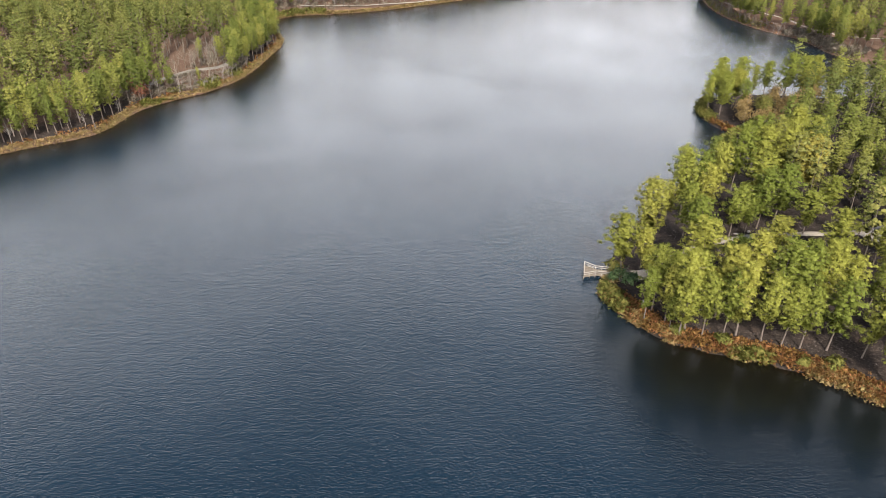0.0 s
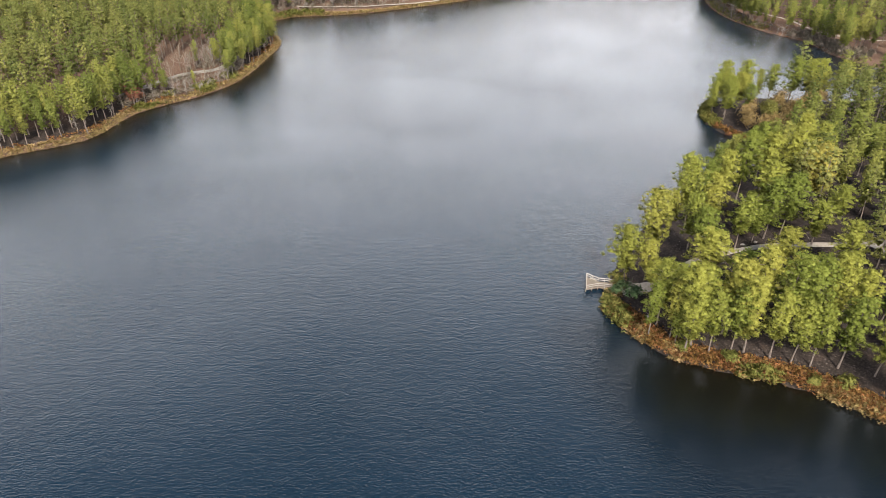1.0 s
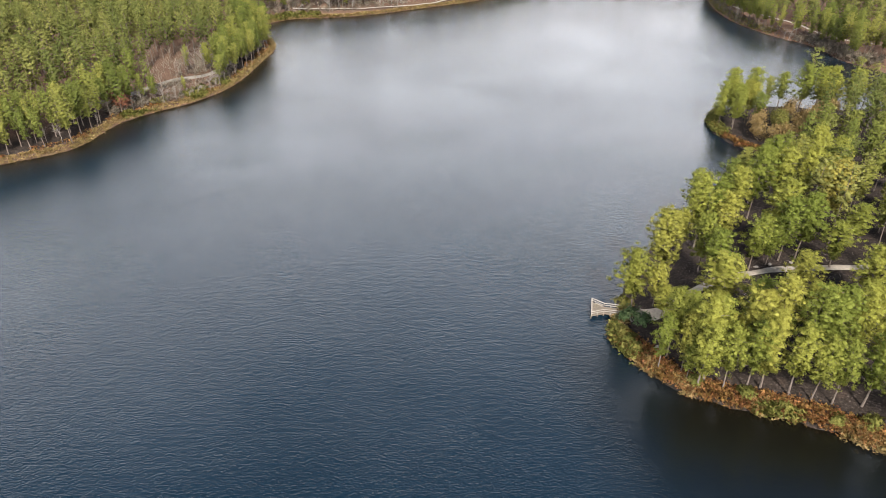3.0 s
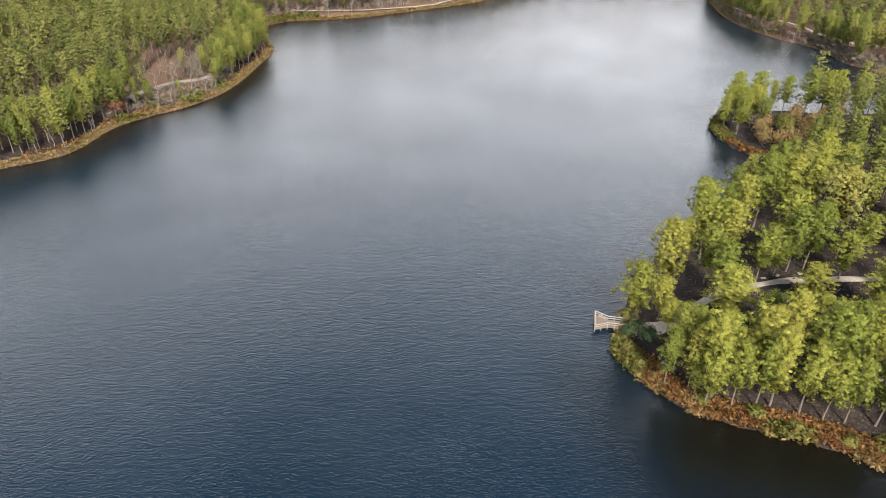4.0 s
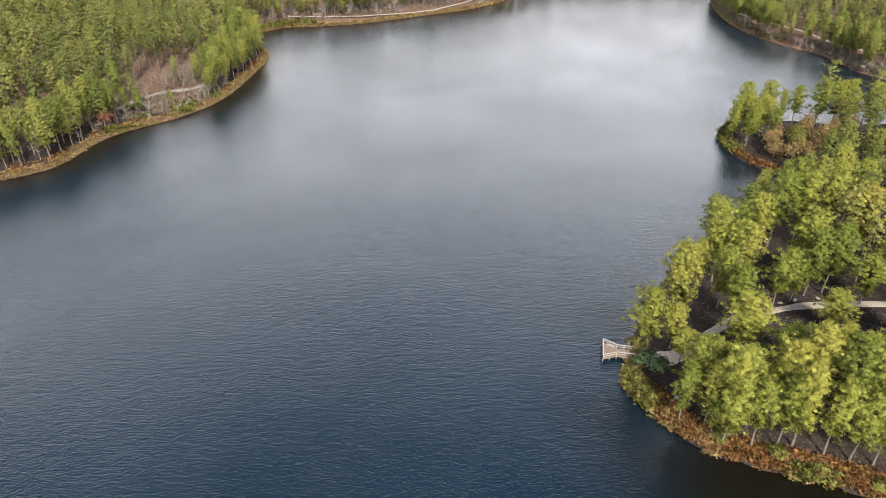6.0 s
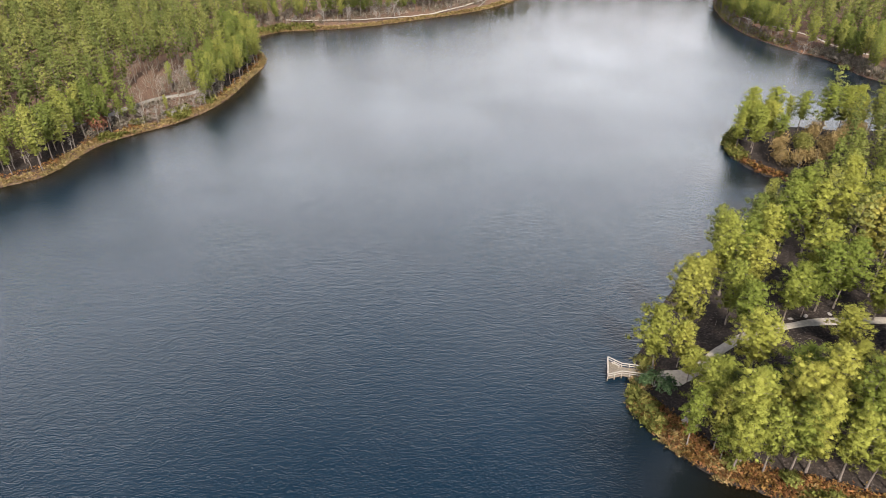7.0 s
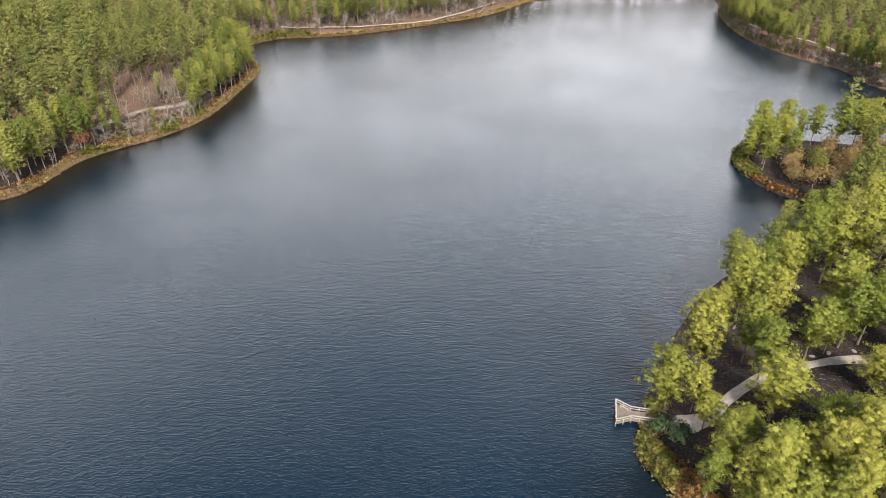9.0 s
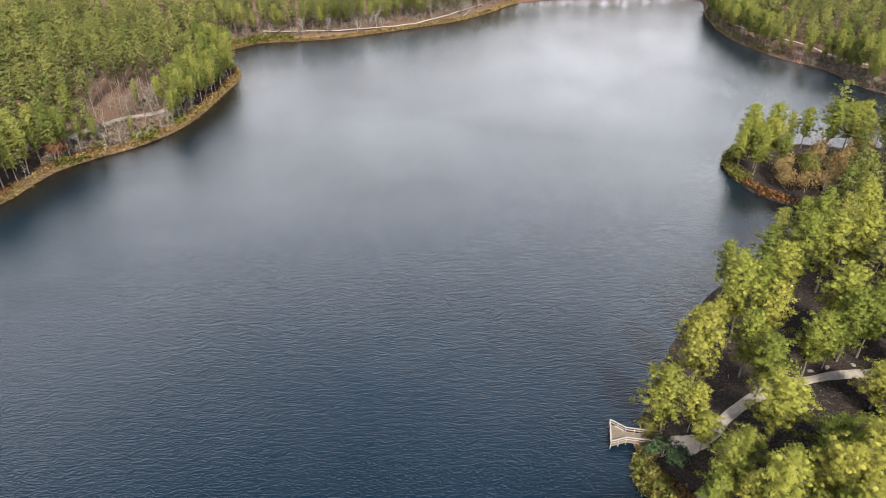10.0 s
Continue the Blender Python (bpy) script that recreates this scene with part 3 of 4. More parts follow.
CLEAR = [(77, 128.5, 9), (57, 143, 6), (92, 136, 6), (100, 144, 6), (110, 139, 8), (125, 246, 9), (132, 263, 7), (112, 232, 7), (97, 133, 5), (105, 131, 5)]


def right_keep(x, y, d):
    return d > (3.5 if y < 125 else 1.8) and not (x < 96 and 118 < y < 166) and x < 0.70 * y + 42 and off_path(x, y, TRAIL, 2.6) and all(math.hypot(x - a, y - b) > c for a, b, c in CLEAR)


for i, (x, y, d) in enumerate(scatter(62, 45, 135, 85, 215, 6.6, right_keep)):
    pine(x, y, NEAR_KINDS if y < 158 else MID_KINDS, i * 5, RNG.uniform(13.5, 19.0), RNG.uniform(0, 360), PINE_TINTS[0], "lakeside pines")
for i, (x, y, d) in enumerate(scatter(125, -165, -84, 200, 385, 3.9, lambda x, y, d: 2.0 < d < 15 and not (-121 < x < -93 and 264 < y < 311))):
    pine(x, y, MID_KINDS, i * 5, RNG.uniform(14.5, 20.5), RNG.uniform(0, 360), "slender pine on the wooded lake bank", "bank pines")
for i, (x, y, tall) in enumerate([(-93.5, 294, 14), (-104, 281, 8), (-113, 271, 11), (-100, 304, 15), (-110, 303, 13), (-117, 269.5, 12), (-90.5, 366, 20), (-87.5, 352, 18)]):
    pine(x, y, MID_KINDS, i * 4 + 1, tall, i * 71, "bright green pine among leafless trees on the bank", "bank pines")
for i, (x, y, d) in enumerate(scatter(84, 165, 235, 325, 520, 3.2, lambda x, y, d: 0.6 < d < 10 and not (182 < x < 206 and 366 < y < 402 and d > 3))):
    pine(x, y, MID_KINDS, i * 5, RNG.uniform(15, 21), RNG.uniform(0, 360), "slender pine on the far lake bank", "far bank pines")
for i, (x, y, d) in enumerate(scatter(40, -100, 62, 425, 540, 4.4, lambda x, y, d: 9 < d < 20)):
    pine(x, y, MID_KINDS, i * 5, RNG.uniform(13, 19), RNG.uniform(0, 360), "slender pine behind the far boardwalk", "far shore pines")


def woodland(name, pts, label):
    """Many far pines as one crown mesh and one trunk mesh."""
    leaf, stem = Soup(), Soup()
    zs = height([p[0] for p in pts], [p[1] for p in pts])
    for (x, y, d), z in zip(pts, zs):
        (wv, wf), _, (cv, cf, cn) = FAR_KINDS[RNG.integers(6)]
        a, s = RNG.uniform(0, 6.283), RNG.uniform(0.8, 1.1)
        m = np.array([[math.cos(a), -math.sin(a), 0], [math.sin(a), math.cos(a), 0], [0, 0, 1]]) * s
        o = np.array([x, y, z])
        tone = RNG.uniform(0, 1)
        leaf.add(cv @ m.T + o, cf, tone, cn @ m.T / s)
        stem.add(wv @ m.T + o, wf, tone)
    root = tagged(new(name), label, "woodland", kind="stuff")
    leaf.build("crown", PINE_FAR, root)
    stem.build("trunk", BARK, root)
    return root


GREY_HILL = [(-108, 300, 18), (-135, 318, 8), (-150, 285, 4), (-98, 447, 6), (-30, 470, 6), (-75, 455, 6)]


def in_grey(x, y):
    return any(math.hypot(x - a, (y - b) * 0.7) < c for a, b, c in GREY_HILL)


# ---- bare and leafy broad-leaved trees ----
def branchy(seed, h, spread, levels=3, girth=0.011):
    """Trunk, limbs and twigs of a leafless tree, and the ends of its twigs."""
    g = np.random.default_rng(seed)
    wood, ends = Soup(), []

    def grow(p, d, ln, rad, lev):
        q = p + d * ln
        mid = (p + q) / 2 + g.normal(size=3) * ln * 0.05
        wood.add(*tube([p, mid, q], [rad, rad * 0.8, rad * 0.55], 5 if lev == 0 else 3))
        if lev == levels:
            ends.append(q)
            return
        for _ in range(4 if lev else 7):
            f = g.uniform(0.45, 1.0)
            nd = d * g.uniform(0.5, 1.0) + g.normal(size=3) * spread
            nd[2] = abs(nd[2]) * 0.8 + 0.15
            nd /= np.linalg.norm(nd)
            grow(p + (q - p) * f, nd, ln * g.uniform(0.38, 0.62), max(rad * 0.5, 0.02), lev + 1)

    grow(np.array([0, 0, -0.3]), np.array([g.normal() * 0.06, g.normal() * 0.06, 1.0]), h * 0.55, girth * h, 0)
    return np.vstack(wood.v), np.vstack(wood.f), np.array(ends)


BARE_KINDS = [branchy(400 + i, 8.0 + 1.2 * i, 0.55) for i in range(4)]
BARE_FAR = [branchy(450 + i, 9.0 + 1.2 * i, 0.55, 2)[:2] for i in range(4)]
BARE_MESH = [mesh_only("branches", v, f, GREY_WOOD) for v, f, e in BARE_KINDS]


def bare_tree(x, y, k, size, turn, label, tilt=0.0, mat=None):
    ob = new("bare_tree", BARE_MESH[k % 4])
    ob.matrix_world = pose(x, y, float(height(x, y)), tilt, 0, turn) @ Matrix.Diagonal((size, size, size, 1))
    return tagged(ob, label, "tree", "leafless trees")


def leafy_tree(x, y, h, seed, mat, label, leaves=5, size=0.6, name="broadleaf_tree"):
    v, f, e = branchy(seed, h, 0.6)
    g = np.random.default_rng(seed)
    root = tagged(new(name), label, "tree")
    root.matrix_world = pose(x, y, float(height(x, y)))
    obj("trunk", v, f, GREY_WOOD, root)
    c = (e[:, None] + g.normal(size=(len(e), leaves, 3)) * 0.85).reshape(-1, 3)
    lv, lf, ln = sprays(g, c, size, 6, 0.4, 0.25, c - np.array([0, 0, 0.55 * h]) + g.normal(size=c.shape))
    obj("crown", lv, lf, mat, root, tone=np.full(len(lv), 0.4), normals=ln)
    return root


def woodland_mix(name, pts, bare_share, label):
    grey = [p for p in pts if in_grey(p[0], p[1]) or RNG.uniform() < bare_share]
    kept = set(grey)
    root = woodland(name, [p for p in pts if p not in kept], label)
    twigs = Soup()
    zs = height([p[0] for p in grey], [p[1] for p in grey])
    for (x, y, d), z in zip(grey, zs):
        v, f = BARE_FAR[RNG.integers(4)]
        a, k = RNG.uniform(0, 6.283), RNG.uniform(0.8, 1.35)
        m = np.array([[math.cos(a), -math.sin(a), 0], [math.sin(a), math.cos(a), 0], [0, 0, 1]]) * k
        twigs.add(v @ m.T + np.array([x, y, z]), f, RNG.uniform(0, 1))
    twigs.build("leafless_trees", TWIG, root)
    return root


left_pts = scatter(800, -330, -84, 200, 450, 4.9, lambda x, y, d: d > 8 and x > -0.68 * y - 35)
woodland_mix("woodland", left_pts, 0.07, "dense pine wood with grey leafless trees among it")
far_pts = scatter(460, -150, 230, 425, 625, 3.8, lambda x, y, d: (2 if y > 520 else 7) < d < (45 if x < -50 else 27) and 425 < y < 526)
woodland_mix("woodland", far_pts, 0.25, "pine and leafless wood behind the far shore")
end_pts = scatter(150, 45, 215, 525, 625, 4.2, lambda x, y, d: 0.8 < d < 32)
woodland("woodland", end_pts, "pine wood round the far end of the lake")
deep_pts = scatter(190, -190, 260, 440, 720, 7.0, lambda x, y, d: 27 < d < 95 and y > 455 + 0.1 * x)
woodland("woodland", deep_pts, "deep pine wood behind the far shore")
right_pts = scatter(560, 95, 360, 110, 500, 5.9, lambda x, y, d: d > 4 and not (x < 139 and y > 220) and x < 0.68 * y + 32 and off_path(x, y, TRAIL, 3) and all(math.hypot(x - a, y - b) > c for a, b, c in CLEAR))
woodland_mix("woodland", right_pts, 0.06, "dense pine wood on the inland side")

for i, (x, y, d) in enumerate(scatter(24, -124, -93, 268, 330, 2.6, lambda x, y, d: 2.0 < d < 24 and (y > 289 + 0.95 * (x + 121.5) or d < 3.2))):
    bare_tree(x, y, i, RNG.uniform(0.7, 1.1), RNG.uniform(0, 360), "small grey leafless tree on the bank")
for i, (x, y, d) in enumerate(scatter(16, -165, -84, 205, 375, 3.0, lambda x, y, d: 1.5 < d < 8)):
    bare_tree(x, y, i, RNG.uniform(0.6, 0.95), RNG.uniform(0, 360), "small grey leafless tree at the water's edge")
for i, (x, y, d) in enumerate(scatter(14, -100, 60, 430, 520, 3.0, lambda x, y, d: 1.5 < d < 16)):
    bare_tree(x, y, i, RNG.uniform(1.0, 1.5), RNG.uniform(0, 360), "pale leafless tree on the far shore")
for i, (x, y, k) in enumerate([(188.6, 372.0, 1.3), (187.4, 375.2, 0.8), (181.2, 407.5, 1.0), (176.8, 413.5, 1.1), (199, 362, 0.9)]):
    bare_tree(x, y, i, k, i * 67, "bleached leaning dead tree on the far bank", 9)
leafy_tree(-123.5, 262.5, 9.5, 501, RED_LEAF, "small tree with dull red leaves", 4, 0.5)
leafy_tree(-120.5, 259.5, 7.5, 502, RED_LEAF, "small tree with dull red leaves", 3, 0.5)
leafy_tree(142, 244, 9, 503, AMBER, "broad tree with scorched amber leaves", 11, 0.38)
leafy_tree(137, 240, 7, 504, AMBER, "broad tree with scorched amber leaves", 9, 0.38)
for i, (x, y, hh) in enumerate([(113, 234, 9), (119, 229, 9), (116, 224, 8), (125, 228, 9), (122, 236, 7), (131, 233, 9), (127, 240, 8), (135, 228, 9), (121, 222, 8), (112, 228, 7)]):
    leafy_tree(x, y, hh, 510 + i, AMBER if i % 3 != 1 else SHRUB, "low scorched tree with tan leaves", 8, 0.36)


# ---- vegetation of the water's edge ----
def fringe(name, count, box, dmin, dmax, mat, label, size, blades, tufts, tall, keep=None, width=0.35):
    """Clumps of blades along the shore, as one mesh."""
    x0, x1, y0, y1 = box
    got, found = [], 0
    for _ in range(30):
        xs, ys = RNG.uniform(x0, x1, count * 4), RNG.uniform(y0, y1, count * 4)
        d = inland(xs, ys)
        ok = (d > dmin) & (d < dmax)
        xs, ys, d = xs[ok], ys[ok], d[ok]
        if keep is not None:
            ok = keep(xs, ys, d)
            xs, ys, d = xs[ok], ys[ok], d[ok]
        got.append((xs, ys, d))
        found += len(xs)
        if found >= count:
            break
    xs, ys, d = (np.concatenate(k)[:count] for k in zip(*got))
    zs = rise(d, xs, ys)
    out = Soup()
    for x, y, z in zip(xs, ys, zs):
        k = RNG.uniform(0.6, 1.3)
        c = np.array([x, y, z]) + RNG.normal(size=(tufts, 3)) * np.array([0.45, 0.45, 0]) * k + np.column_stack([np.zeros(tufts), np.zeros(tufts), RNG.uniform(0.05, tall * k, tufts)])
        v, f, nn = sprays(RNG, c, size * k, blades, width, 0.9)
        out.add(v, f, RNG.uniform(0, 1), nn)
    return tagged(out.build(name, mat), label, "undergrowth", kind="stuff")


def beside_trail(x, y, d):
    return np.array([off_path(a, b, BANK_TRAIL, 3.6) for a, b in zip(x, y)])


NEAR = (36, 100, 60, 135)
patch = lambda x, y, d: wobble(x * 0.5, y * 0.5) > -0.1
other = lambda x, y, d: wobble(x * 0.5 + 40, y * 0.5) < -0.15
fringe("bracken", 2500, NEAR, -0.2, 3.9, RUST, "rust-brown bracken along the burnt shore", 0.36, 6, 5, 0.7, lambda x, y, d: y < 123)
fringe("shore_grass", 1800, NEAR, -0.6, 2.6, STRAW, "straw-coloured dry grass at the water's edge", 0.36, 6, 4, 0.5, patch)
fringe("shore_shrubs", 380, NEAR, -0.6, 1.8, SHRUB, "yellow-green low shrubs at the water's edge", 0.55, 6, 7, 1.0, other)
ISLE = (98, 150, 200, 272)
fringe("bracken", 380, ISLE, 0.2, 2.5, RUST, "rust-brown bracken round the burnt point", 0.55, 5, 4, 0.7, lambda x, y, d: y < 246)
fringe("shore_shrubs", 260, (98, 112, 236, 266), -0.2, 3.0, SHRUB, "olive shrubs round the point", 0.6, 5, 8, 1.6)
LEFT = (-200, -80, 150, 430)
fringe("shore_grass", 3400, LEFT, -0.3, 2.8, STRAW, "straw-coloured dry reeds along the bank", 0.5, 4, 4, 0.5)
fringe("bracken", 900, LEFT, 1.8, 5.0, RUST, "brown bracken and leaf litter along the bank", 0.5, 4, 4, 0.6, patch)
fringe("shore_shrubs", 520, (-128, -90, 255, 312), 0.0, 7.0, SHRUB, "yellow-green scrub on the low bank", 0.75, 4, 6, 1.0, other)
fringe("brushwood", 700, (-135, -84, 255, 375), 4.0, 20.0, TWIG, "grey leafless brushwood on the bank", 0.9, 6, 6, 1.8, width=0.1, keep=lambda x, y, d: (wobble(x * 0.3, y * 0.3) > -0.2) & ((d > 6) | (y < 312)) & beside_trail(x, y, d))
fringe("brushwood", 260, (-120, -93, 268, 320), 2.5, 24.0, TWIG, "grey leafless brushwood on the open bank", 0.8, 6, 7, 1.3, width=0.1, keep=beside_trail)
FARB = (-110, 70, 425, 560)
fringe("shore_grass", 1500, FARB, -0.2, 2.4, STRAW, "straw-coloured dry grass on the far shore", 0.8, 4, 4, 0.4)
fringe("brushwood", 900, FARB, 6.0, 30.0, TWIG, "grey leafless brushwood behind the far shore", 1.3, 6, 6, 2.6, width=0.1)
fringe("shore_shrubs", 200, (-104, -72, 420, 445), 0.0, 6.0, SHRUB, "green scrub in the far corner", 0.9, 4, 6, 1.5)
RFAR = (170, 215, 320, 480)
fringe("bracken", 260, RFAR, 0.0, 9.0, RUST, "reddish leaf litter and bracken on the far bank", 0.6, 4, 4, 0.25)
fringe("shore_shrubs", 380, (172, 200, 385, 500), -0.2, 5.0, SHRUB, "olive scrub under the pines of the far bank", 0.6, 4, 6, 1.4)
fringe("brushwood", 420, (172, 200, 385, 500), -0.2, 6.0, TWIG, "grey leafless brush along the far bank", 0.8, 6, 6, 2.0, width=0.1)
fringe("brushwood", 420, (185, 215, 320, 372), -0.5, 8.0, TWIG, "grey-tan leafless brush at the water's edge", 1.1, 6, 9, 2.6, width=0.12)


# ---- fishing pier ----
def box(cx, cy, cz, sx, sy, sz, turn=0.0, bev=0.0):
    """Vertices and quads of a block, turned about z by degrees, with its upper edges chamfered."""
    e = min(sx, sy) * bev
    pts = [(-1, -1, -1, 0), (1, -1, -1, 0), (1, 1, -1, 0), (-1, 1, -1, 0), (-1, -1, 1, 0), (1, -1, 1, 0), (1, 1, 1, 0), (-1, 1, 1, 0)]
    c, s_ = math.cos(radians(turn)), math.sin(radians(turn))
    v = []
    for x, y, z, _ in pts:
        k = e if z > 0 else 0.0
        px, py = x * (sx / 2 - k), y * (sy / 2 - k)
        v.append((cx + px * c - py * s_, cy + px * s_ + py * c, cz + z * sz / 2))
    return v, [(0, 3, 2, 1), (4, 5, 6, 7), (0, 1, 5, 4), (1, 2, 6, 5), (2, 3, 7, 6), (3, 0, 4, 7)]


def beam(name, a, b, w, h, mat, parent, label=""):
    """A board from a to b, w wide and h thick."""
    a, b = Vector(a), Vector(b)
    d = (b - a).normalized()
    s_ = d.cross(Vector((0, 0, 1))).normalized() * (w / 2)
    u = s_.cross(d).normalized() * (h / 2)
    v = [tuple(p + i * s_ + j * u) for p in (a, b) for i, j in ((-1, -1), (1, -1), (1, 1), (-1, 1))]
    ob = obj(name, v, [(3, 2, 1, 0), (4, 5, 6, 7), (0, 1, 5, 4), (1, 2, 6, 5), (2, 3, 7, 6), (3, 0, 4, 7)], mat, parent)
    return tagged(ob, label) if label else ob


DECK_Z, RAIL_H = 0.80, 1.05
pier = tagged(new("fishing_pier"), "weathered wooden fishing pier with flared end and pale rails", "pier")
pier.matrix_world = pose(35.4, 132.4, 0, 0, 0, -12.2)
KINK, LONG = 2.7, 10.2


def half_width(x):
    return 1.16 + max(0.0, (KINK - x) / KINK) * 1.44


x = 0.08
while x < LONG:
    w = half_width(x)
    j = 0.012 * math.sin(x * 37)
    beam("plank", (x, -w - 0.05 + j, DECK_Z), (x, w + 0.05 + j, DECK_Z), 0.135, 0.04, DECK, pier)
    x += 0.146
for sgn in (-1, 1):
    corner, kink, end = (0, sgn * 2.6), (KINK, sgn * 1.16), (LONG - 1.5, sgn * 1.16)
    beam("joist", (*corner, DECK_Z - 0.14), (*kink, DECK_Z - 0.14), 0.06, 0.22, DECK, pier)
    beam("joist", (*kink, DECK_Z - 0.14), (LONG, sgn * 1.16, DECK_Z - 0.14), 0.06, 0.22, DECK, pier)
    for a, b, n in ((corner, kink, 2), (kink, end, 4)):
        for zz, wd, th in ((RAIL_H, 0.24, 0.05), (RAIL_H * 0.5, 0.05, 0.14)):
            beam("handrail" if zz == RAIL_H else "rail", (*a, DECK_Z + zz), (*b, DECK_Z + zz), wd, th, RAIL, pier)
        for i in range(n + 1):
            if a is kink and i == 0:
                continue
            px, py = a[0] + (b[0] - a[0]) * i / n, a[1] + (b[1] - a[1]) * i / n
            beam("post", (px, py, DECK_Z - 0.2), (px, py + 0.0001, DECK_Z + RAIL_H - 0.03), 0.11, 0.11, RAIL, pier)
            if px < 7:
                beam("pile", (px, py * 0.96, -2.2), (px, py * 0.96 + 0.0001, DECK_Z - 0.2), 0.18, 0.18, DECK, pier, "dark timber pile")
for zz, wd, th in ((RAIL_H, 0.24, 0.05), (RAIL_H * 0.5, 0.05, 0.14)):
    beam("handrail" if zz == RAIL_H else "rail", (-0.02, -2.62, DECK_Z + zz + 0.003), (-0.02, 2.62, DECK_Z + zz + 0.003), wd, th, RAIL, pier)
for i in (1, 2):
    beam("post", (0, -2.6 + 5.2 * i / 3, DECK_Z - 0.2), (0.0001, -2.6 + 5.2 * i / 3, DECK_Z + RAIL_H - 0.03), 0.11, 0.11, RAIL, pier)
beam("bench", (0.75, 1.75, DECK_Z + 0.45), (2.35, 0.92, DECK_Z + 0.45), 0.30, 0.05, RAIL, pier, "narrow plank bench")
for f in (0.1, 0.9):
    beam("bench_leg", (0.75 + 1.6 * f, 1.75 - 0.83 * f, DECK_Z), (0.75 + 1.6 * f, 1.7501 - 0.83 * f, DECK_Z + 0.43), 0.10, 0.25, RAIL, pier)

# landing slab between pier and path
slab = []
for a in np.linspace(0, 2 * math.pi, 28, endpoint=False):
    k = 1 + 0.12 * math.sin(3 * a + 1) + 0.06 * math.sin(7 * a)
    slab.append((47.6 + 3.6 * k * math.cos(a), 128.6 + 2.3 * k * math.sin(a)))
sz = height([p[0] for p in slab], [p[1] for p in slab])
landing = obj("path_4", [(p[0], p[1], z + 0.10) for p, z in zip(slab, sz)] + [(47.6, 128.6, float(height(47.6, 128.6)) + 0.2)], [(i, (i + 1) % 28, 28) for i in range(28)], SAND, smooth=True)
tagged(landing, "worn pale gravel landing at the pier", "path", kind="structure")
lot = []
for a in np.linspace(0, 2 * math.pi, 28, endpoint=False):
    k = 1 + 0.10 * math.sin(2 * a + 1) + 0.05 * math.sin(5 * a)
    lot.append((113 + 7.5 * k * math.cos(a), 139.5 + 5.0 * k * math.sin(a)))
lz = height([p[0] for p in lot], [p[1] for p in lot])
gravel = obj("pavement", [(p[0], p[1], z + 0.14) for p, z in zip(lot, lz)] + [(113, 139.5, float(height(113, 139.5)) + 0.2)], [(i, (i + 1) % 28, 28) for i in range(28)], SAND, smooth=True)
tagged(gravel, "pale gravel turning place in the wood", "pavement", kind="structure")

# ---- boardwalk on the far shore ----
WALK = [(-90, 440.5), (-80, 440.8), (-60, 442.2), (-46.7, 444.5), (-30.8, 451), (-14.3, 458.5), (-0.8, 466.5), (17, 483), (32.6, 503), (42, 517)]
boardwalk = tagged(new("boardwalk"), "long pale wooden boardwalk along the far shore", "boardwalk")
for (ax, ay), (bx, by) in zip(WALK[:-1], WALK[1:]):
    n = max(1, round(math.hypot(bx - ax, by - ay) / 4))
    for i in range(n):
        p = (ax + (bx - ax) * i / n, ay + (by - ay) * i / n)
        q = (ax + (bx - ax) * (i + 1) / n, ay + (by - ay) * (i + 1) / n)
        za, zb = float(height(*p)) + 1.0, float(height(*q)) + 1.0
        beam("deck_section", (*p, za), (*q, zb), 1.9, 0.14, RAIL, boardwalk)
        dx, dy = (q[0] - p[0]) / 4, (q[1] - p[1]) / 4
        for sgn in (-1, 1):
            cx, cy = p[0] - dy * sgn * 0.98, p[1] + dx * sgn * 0.98
            beam("post", (cx, cy, float(height(cx, cy)) - 0.4), (cx, cy + 0.001, za - 0.06), 0.16, 0.16, DECK, boardwalk)

# ---- stones, logs and shrubs near the pier ----
def boulder(x, y, sx, sy, sz_, seed, label):
    bm = bmesh.new()
    bmesh.ops.create_icosphere(bm, subdivisions=2, radius=1)
    for v in bm.verts:
        k = 1 + 0.28 * noise.noise(v.co * 1.3 + Vector((seed * 7.1, 0, 0)))
        v.co = Vector((v.co.x * sx * k, v.co.y * sy * k, v.co.z * sz_ * k))
    me = bpy.data.meshes.new("boulder")
    bm.to_mesh(me)
    bm.free()
    me.materials.append(STONE)
    ob = new("boulder", me)
    ob.location = (x, y, float(height(x, y)) + sz_ * 0.35)
    ob.rotation_euler = (0, 0, seed)
    return tagged(ob, label, "boulder", "boulders")


for i, (x, y, a, b, c) in enumerate([(45.9, 117.6, 0.9, 0.7, 0.5), (46.9, 118.1, 0.6, 0.5, 0.4), (76.2, 143.9, 0.6, 0.4, 0.25), (79.5, 144.3, 0.7, 0.4, 0.25), (84.6, 144.5, 0.6, 0.4, 0.25), (81, 111.5, 0.9, 0.6, 0.4), (55.3, 120.5, 0.8, 0.6, 0.4)]):
    boulder(x, y, a, b, c, i + 1, "low pale boulder lying on the burnt ground")


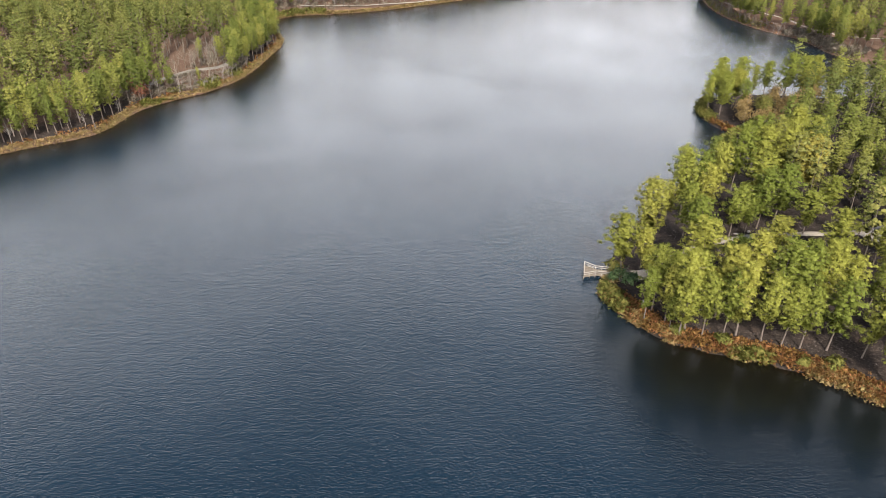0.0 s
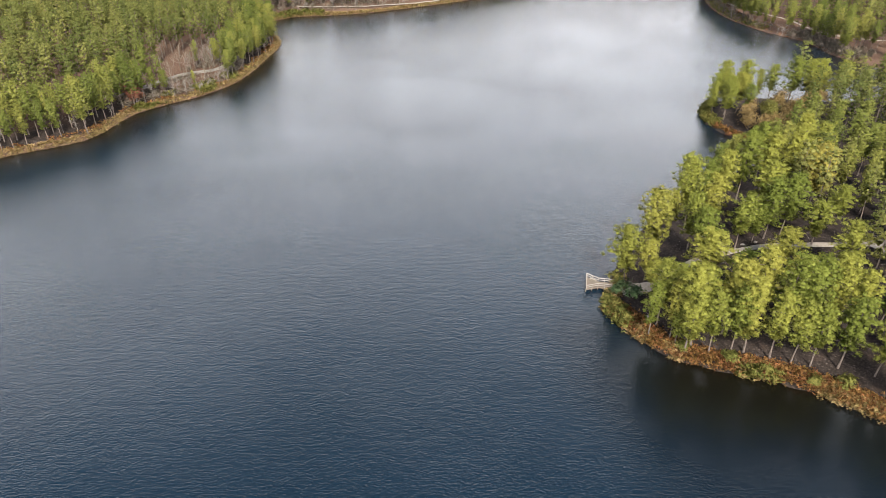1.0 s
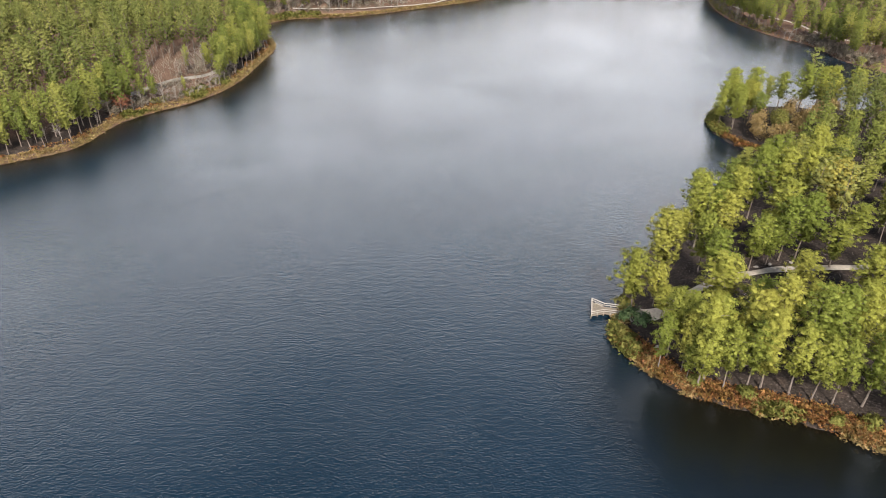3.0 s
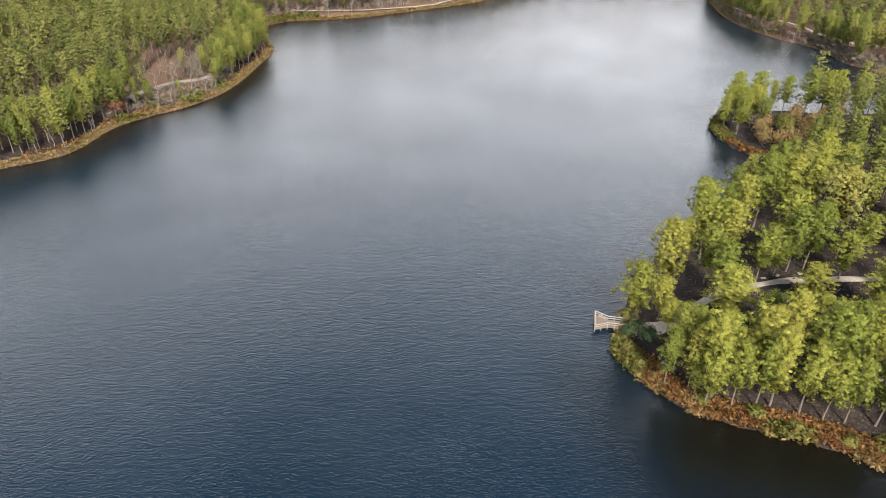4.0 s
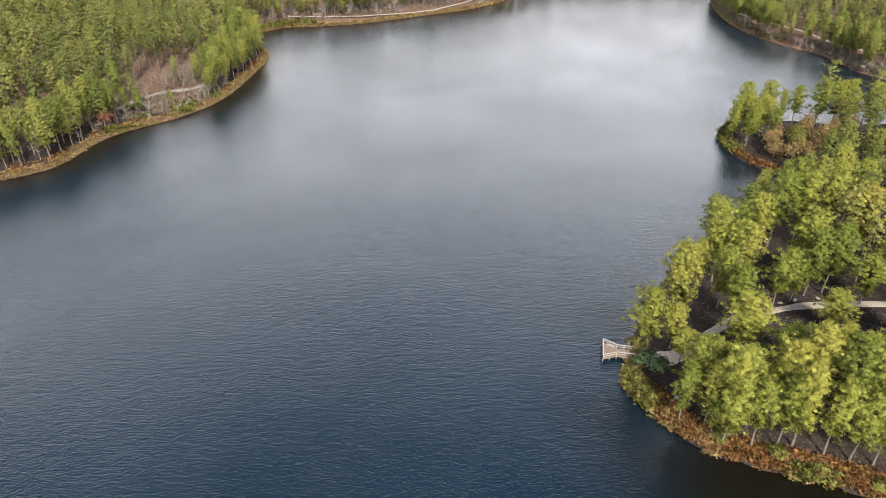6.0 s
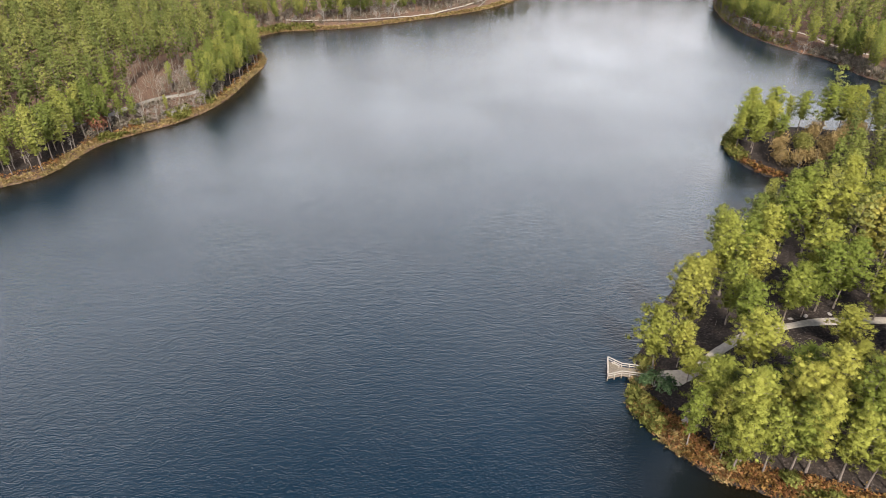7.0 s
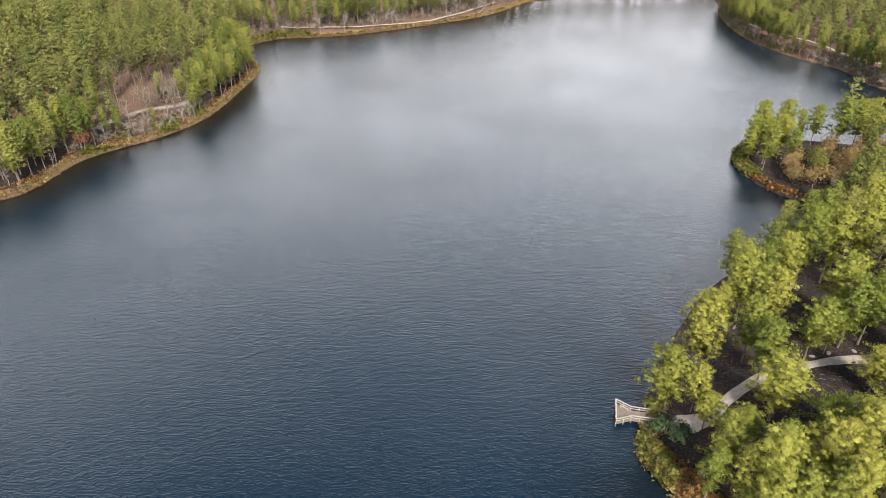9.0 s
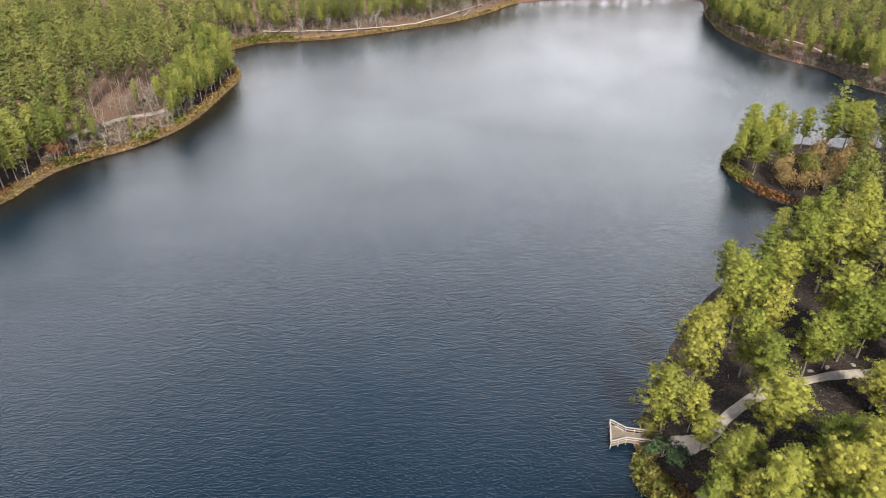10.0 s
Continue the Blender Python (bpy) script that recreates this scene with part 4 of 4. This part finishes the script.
def shrub(x, y, r, h, seed, mat, label):
    g = np.random.default_rng(seed)
    root = tagged(new("shrub"), label, "shrub", "shore shrubs")
    root.matrix_world = pose(x, y, float(height(x, y)))
    stems, cents = Soup(), []
    for i in range(11):
        a, k = g.uniform(0, 6.283), g.uniform(0.25, 1.0)
        tip = np.array([math.cos(a) * r * k, math.sin(a) * r * k, h * (1.05 - 0.45 * k) * g.uniform(0.75, 1.05)])
        stems.add(*tube([(0, 0, -0.2), tip * 0.55 + np.array([0, 0, 0.15 * h]), tip], [0.05, 0.035, 0.015], 3))
        m = g.normal(size=(26, 3)) * np.array([0.36, 0.36, 0.26]) * r * 0.7
        cents.append(tip + m)
    stems.build("stems", GREY_WOOD, root, False)
    c = np.vstack(cents)
    c[:, 2] = np.maximum(c[:, 2], 0.1)
    v, f, nn = sprays(g, c, 0.34, 6, 0.45, 0.25, c - np.array([0, 0, 0.3 * h]) + g.normal(size=c.shape) * 0.5)
    obj("foliage", v, f, mat, root, tone=np.full(len(v), g.uniform(0, 1)), normals=nn)
    return root


GREEN = foliage("evergreen_leaves", (0.075, 0.110, 0.045), (0.18, 0.225, 0.105), "tone")
for i, (x, y, r, h, m) in enumerate([(42.8, 126.6, 2.2, 3.2, GREEN), (44.4, 124.9, 2.0, 2.6, GREEN), (41.4, 127.6, 1.2, 1.8, GREEN), (40.4, 123.0, 1.3, 1.3, SHRUB), (41.2, 121.0, 1.2, 1.2, SHRUB),
                                     (42.5, 133.5, 1.6, 2.4, SHRUB), (50.5, 108.2, 1.2, 1.3, SHRUB), (58.8, 104.6, 1.4, 1.5, SHRUB), (64.8, 101.4, 1.0, 1.0, SHRUB), (72.2, 98.0, 1.4, 1.4, SHRUB), (78.0, 96.5, 1.6, 1.7, SHRUB)]):
    shrub(x, y, r, h, 600 + i, m, "rounded evergreen shrub beside the pier" if m is GREEN else "low yellow-green shrub at the water's edge")
bare_tree(43.9, 125.6, 1, 0.48, 40, "small pale leafless tree among the shrubs")


# ---- fallen wood and ash on the burnt ground ----
sticks = Soup()
xs, ys = RNG.uniform(60, 125, 700), RNG.uniform(105, 160, 700)
ok = [(x, y) for x, y in zip(xs, ys) if any(math.hypot(x - a, y - b) < c + 2 for a, b, c in CLEAR[:5]) and off_path(x, y, TRAIL, 2.2)]
zs = height([p[0] for p in ok], [p[1] for p in ok])
for (x, y), z in zip(ok, zs):
    a, ln = RNG.uniform(0, 6.283), RNG.uniform(0.4, 1.5)
    p, q = np.array([x, y, z + 0.06]), np.array([x + math.cos(a) * ln, y + math.sin(a) * ln, z + RNG.uniform(0.05, 0.35)])
    sticks.add(*tube([p, (p + q) / 2 + np.array([0, 0, 0.05]), q], [0.035, 0.03, 0.015], 4), RNG.uniform(0, 1))
tagged(sticks.build("fallen_branches", GREY_WOOD), "pale fallen branches scattered on burnt ground", "deadwood", kind="stuff")

log_v, log_f = tube([(25.0, 482.5, 0.3), (29.0, 488.5, 2.2), (33.5, 495.0, 4.6)], [0.34, 0.28, 0.16], 7)
tagged(obj("fallen_trunk", log_v, log_f, GREY_WOOD), "bleached fallen trunk leaning on the far bank", "deadwood")
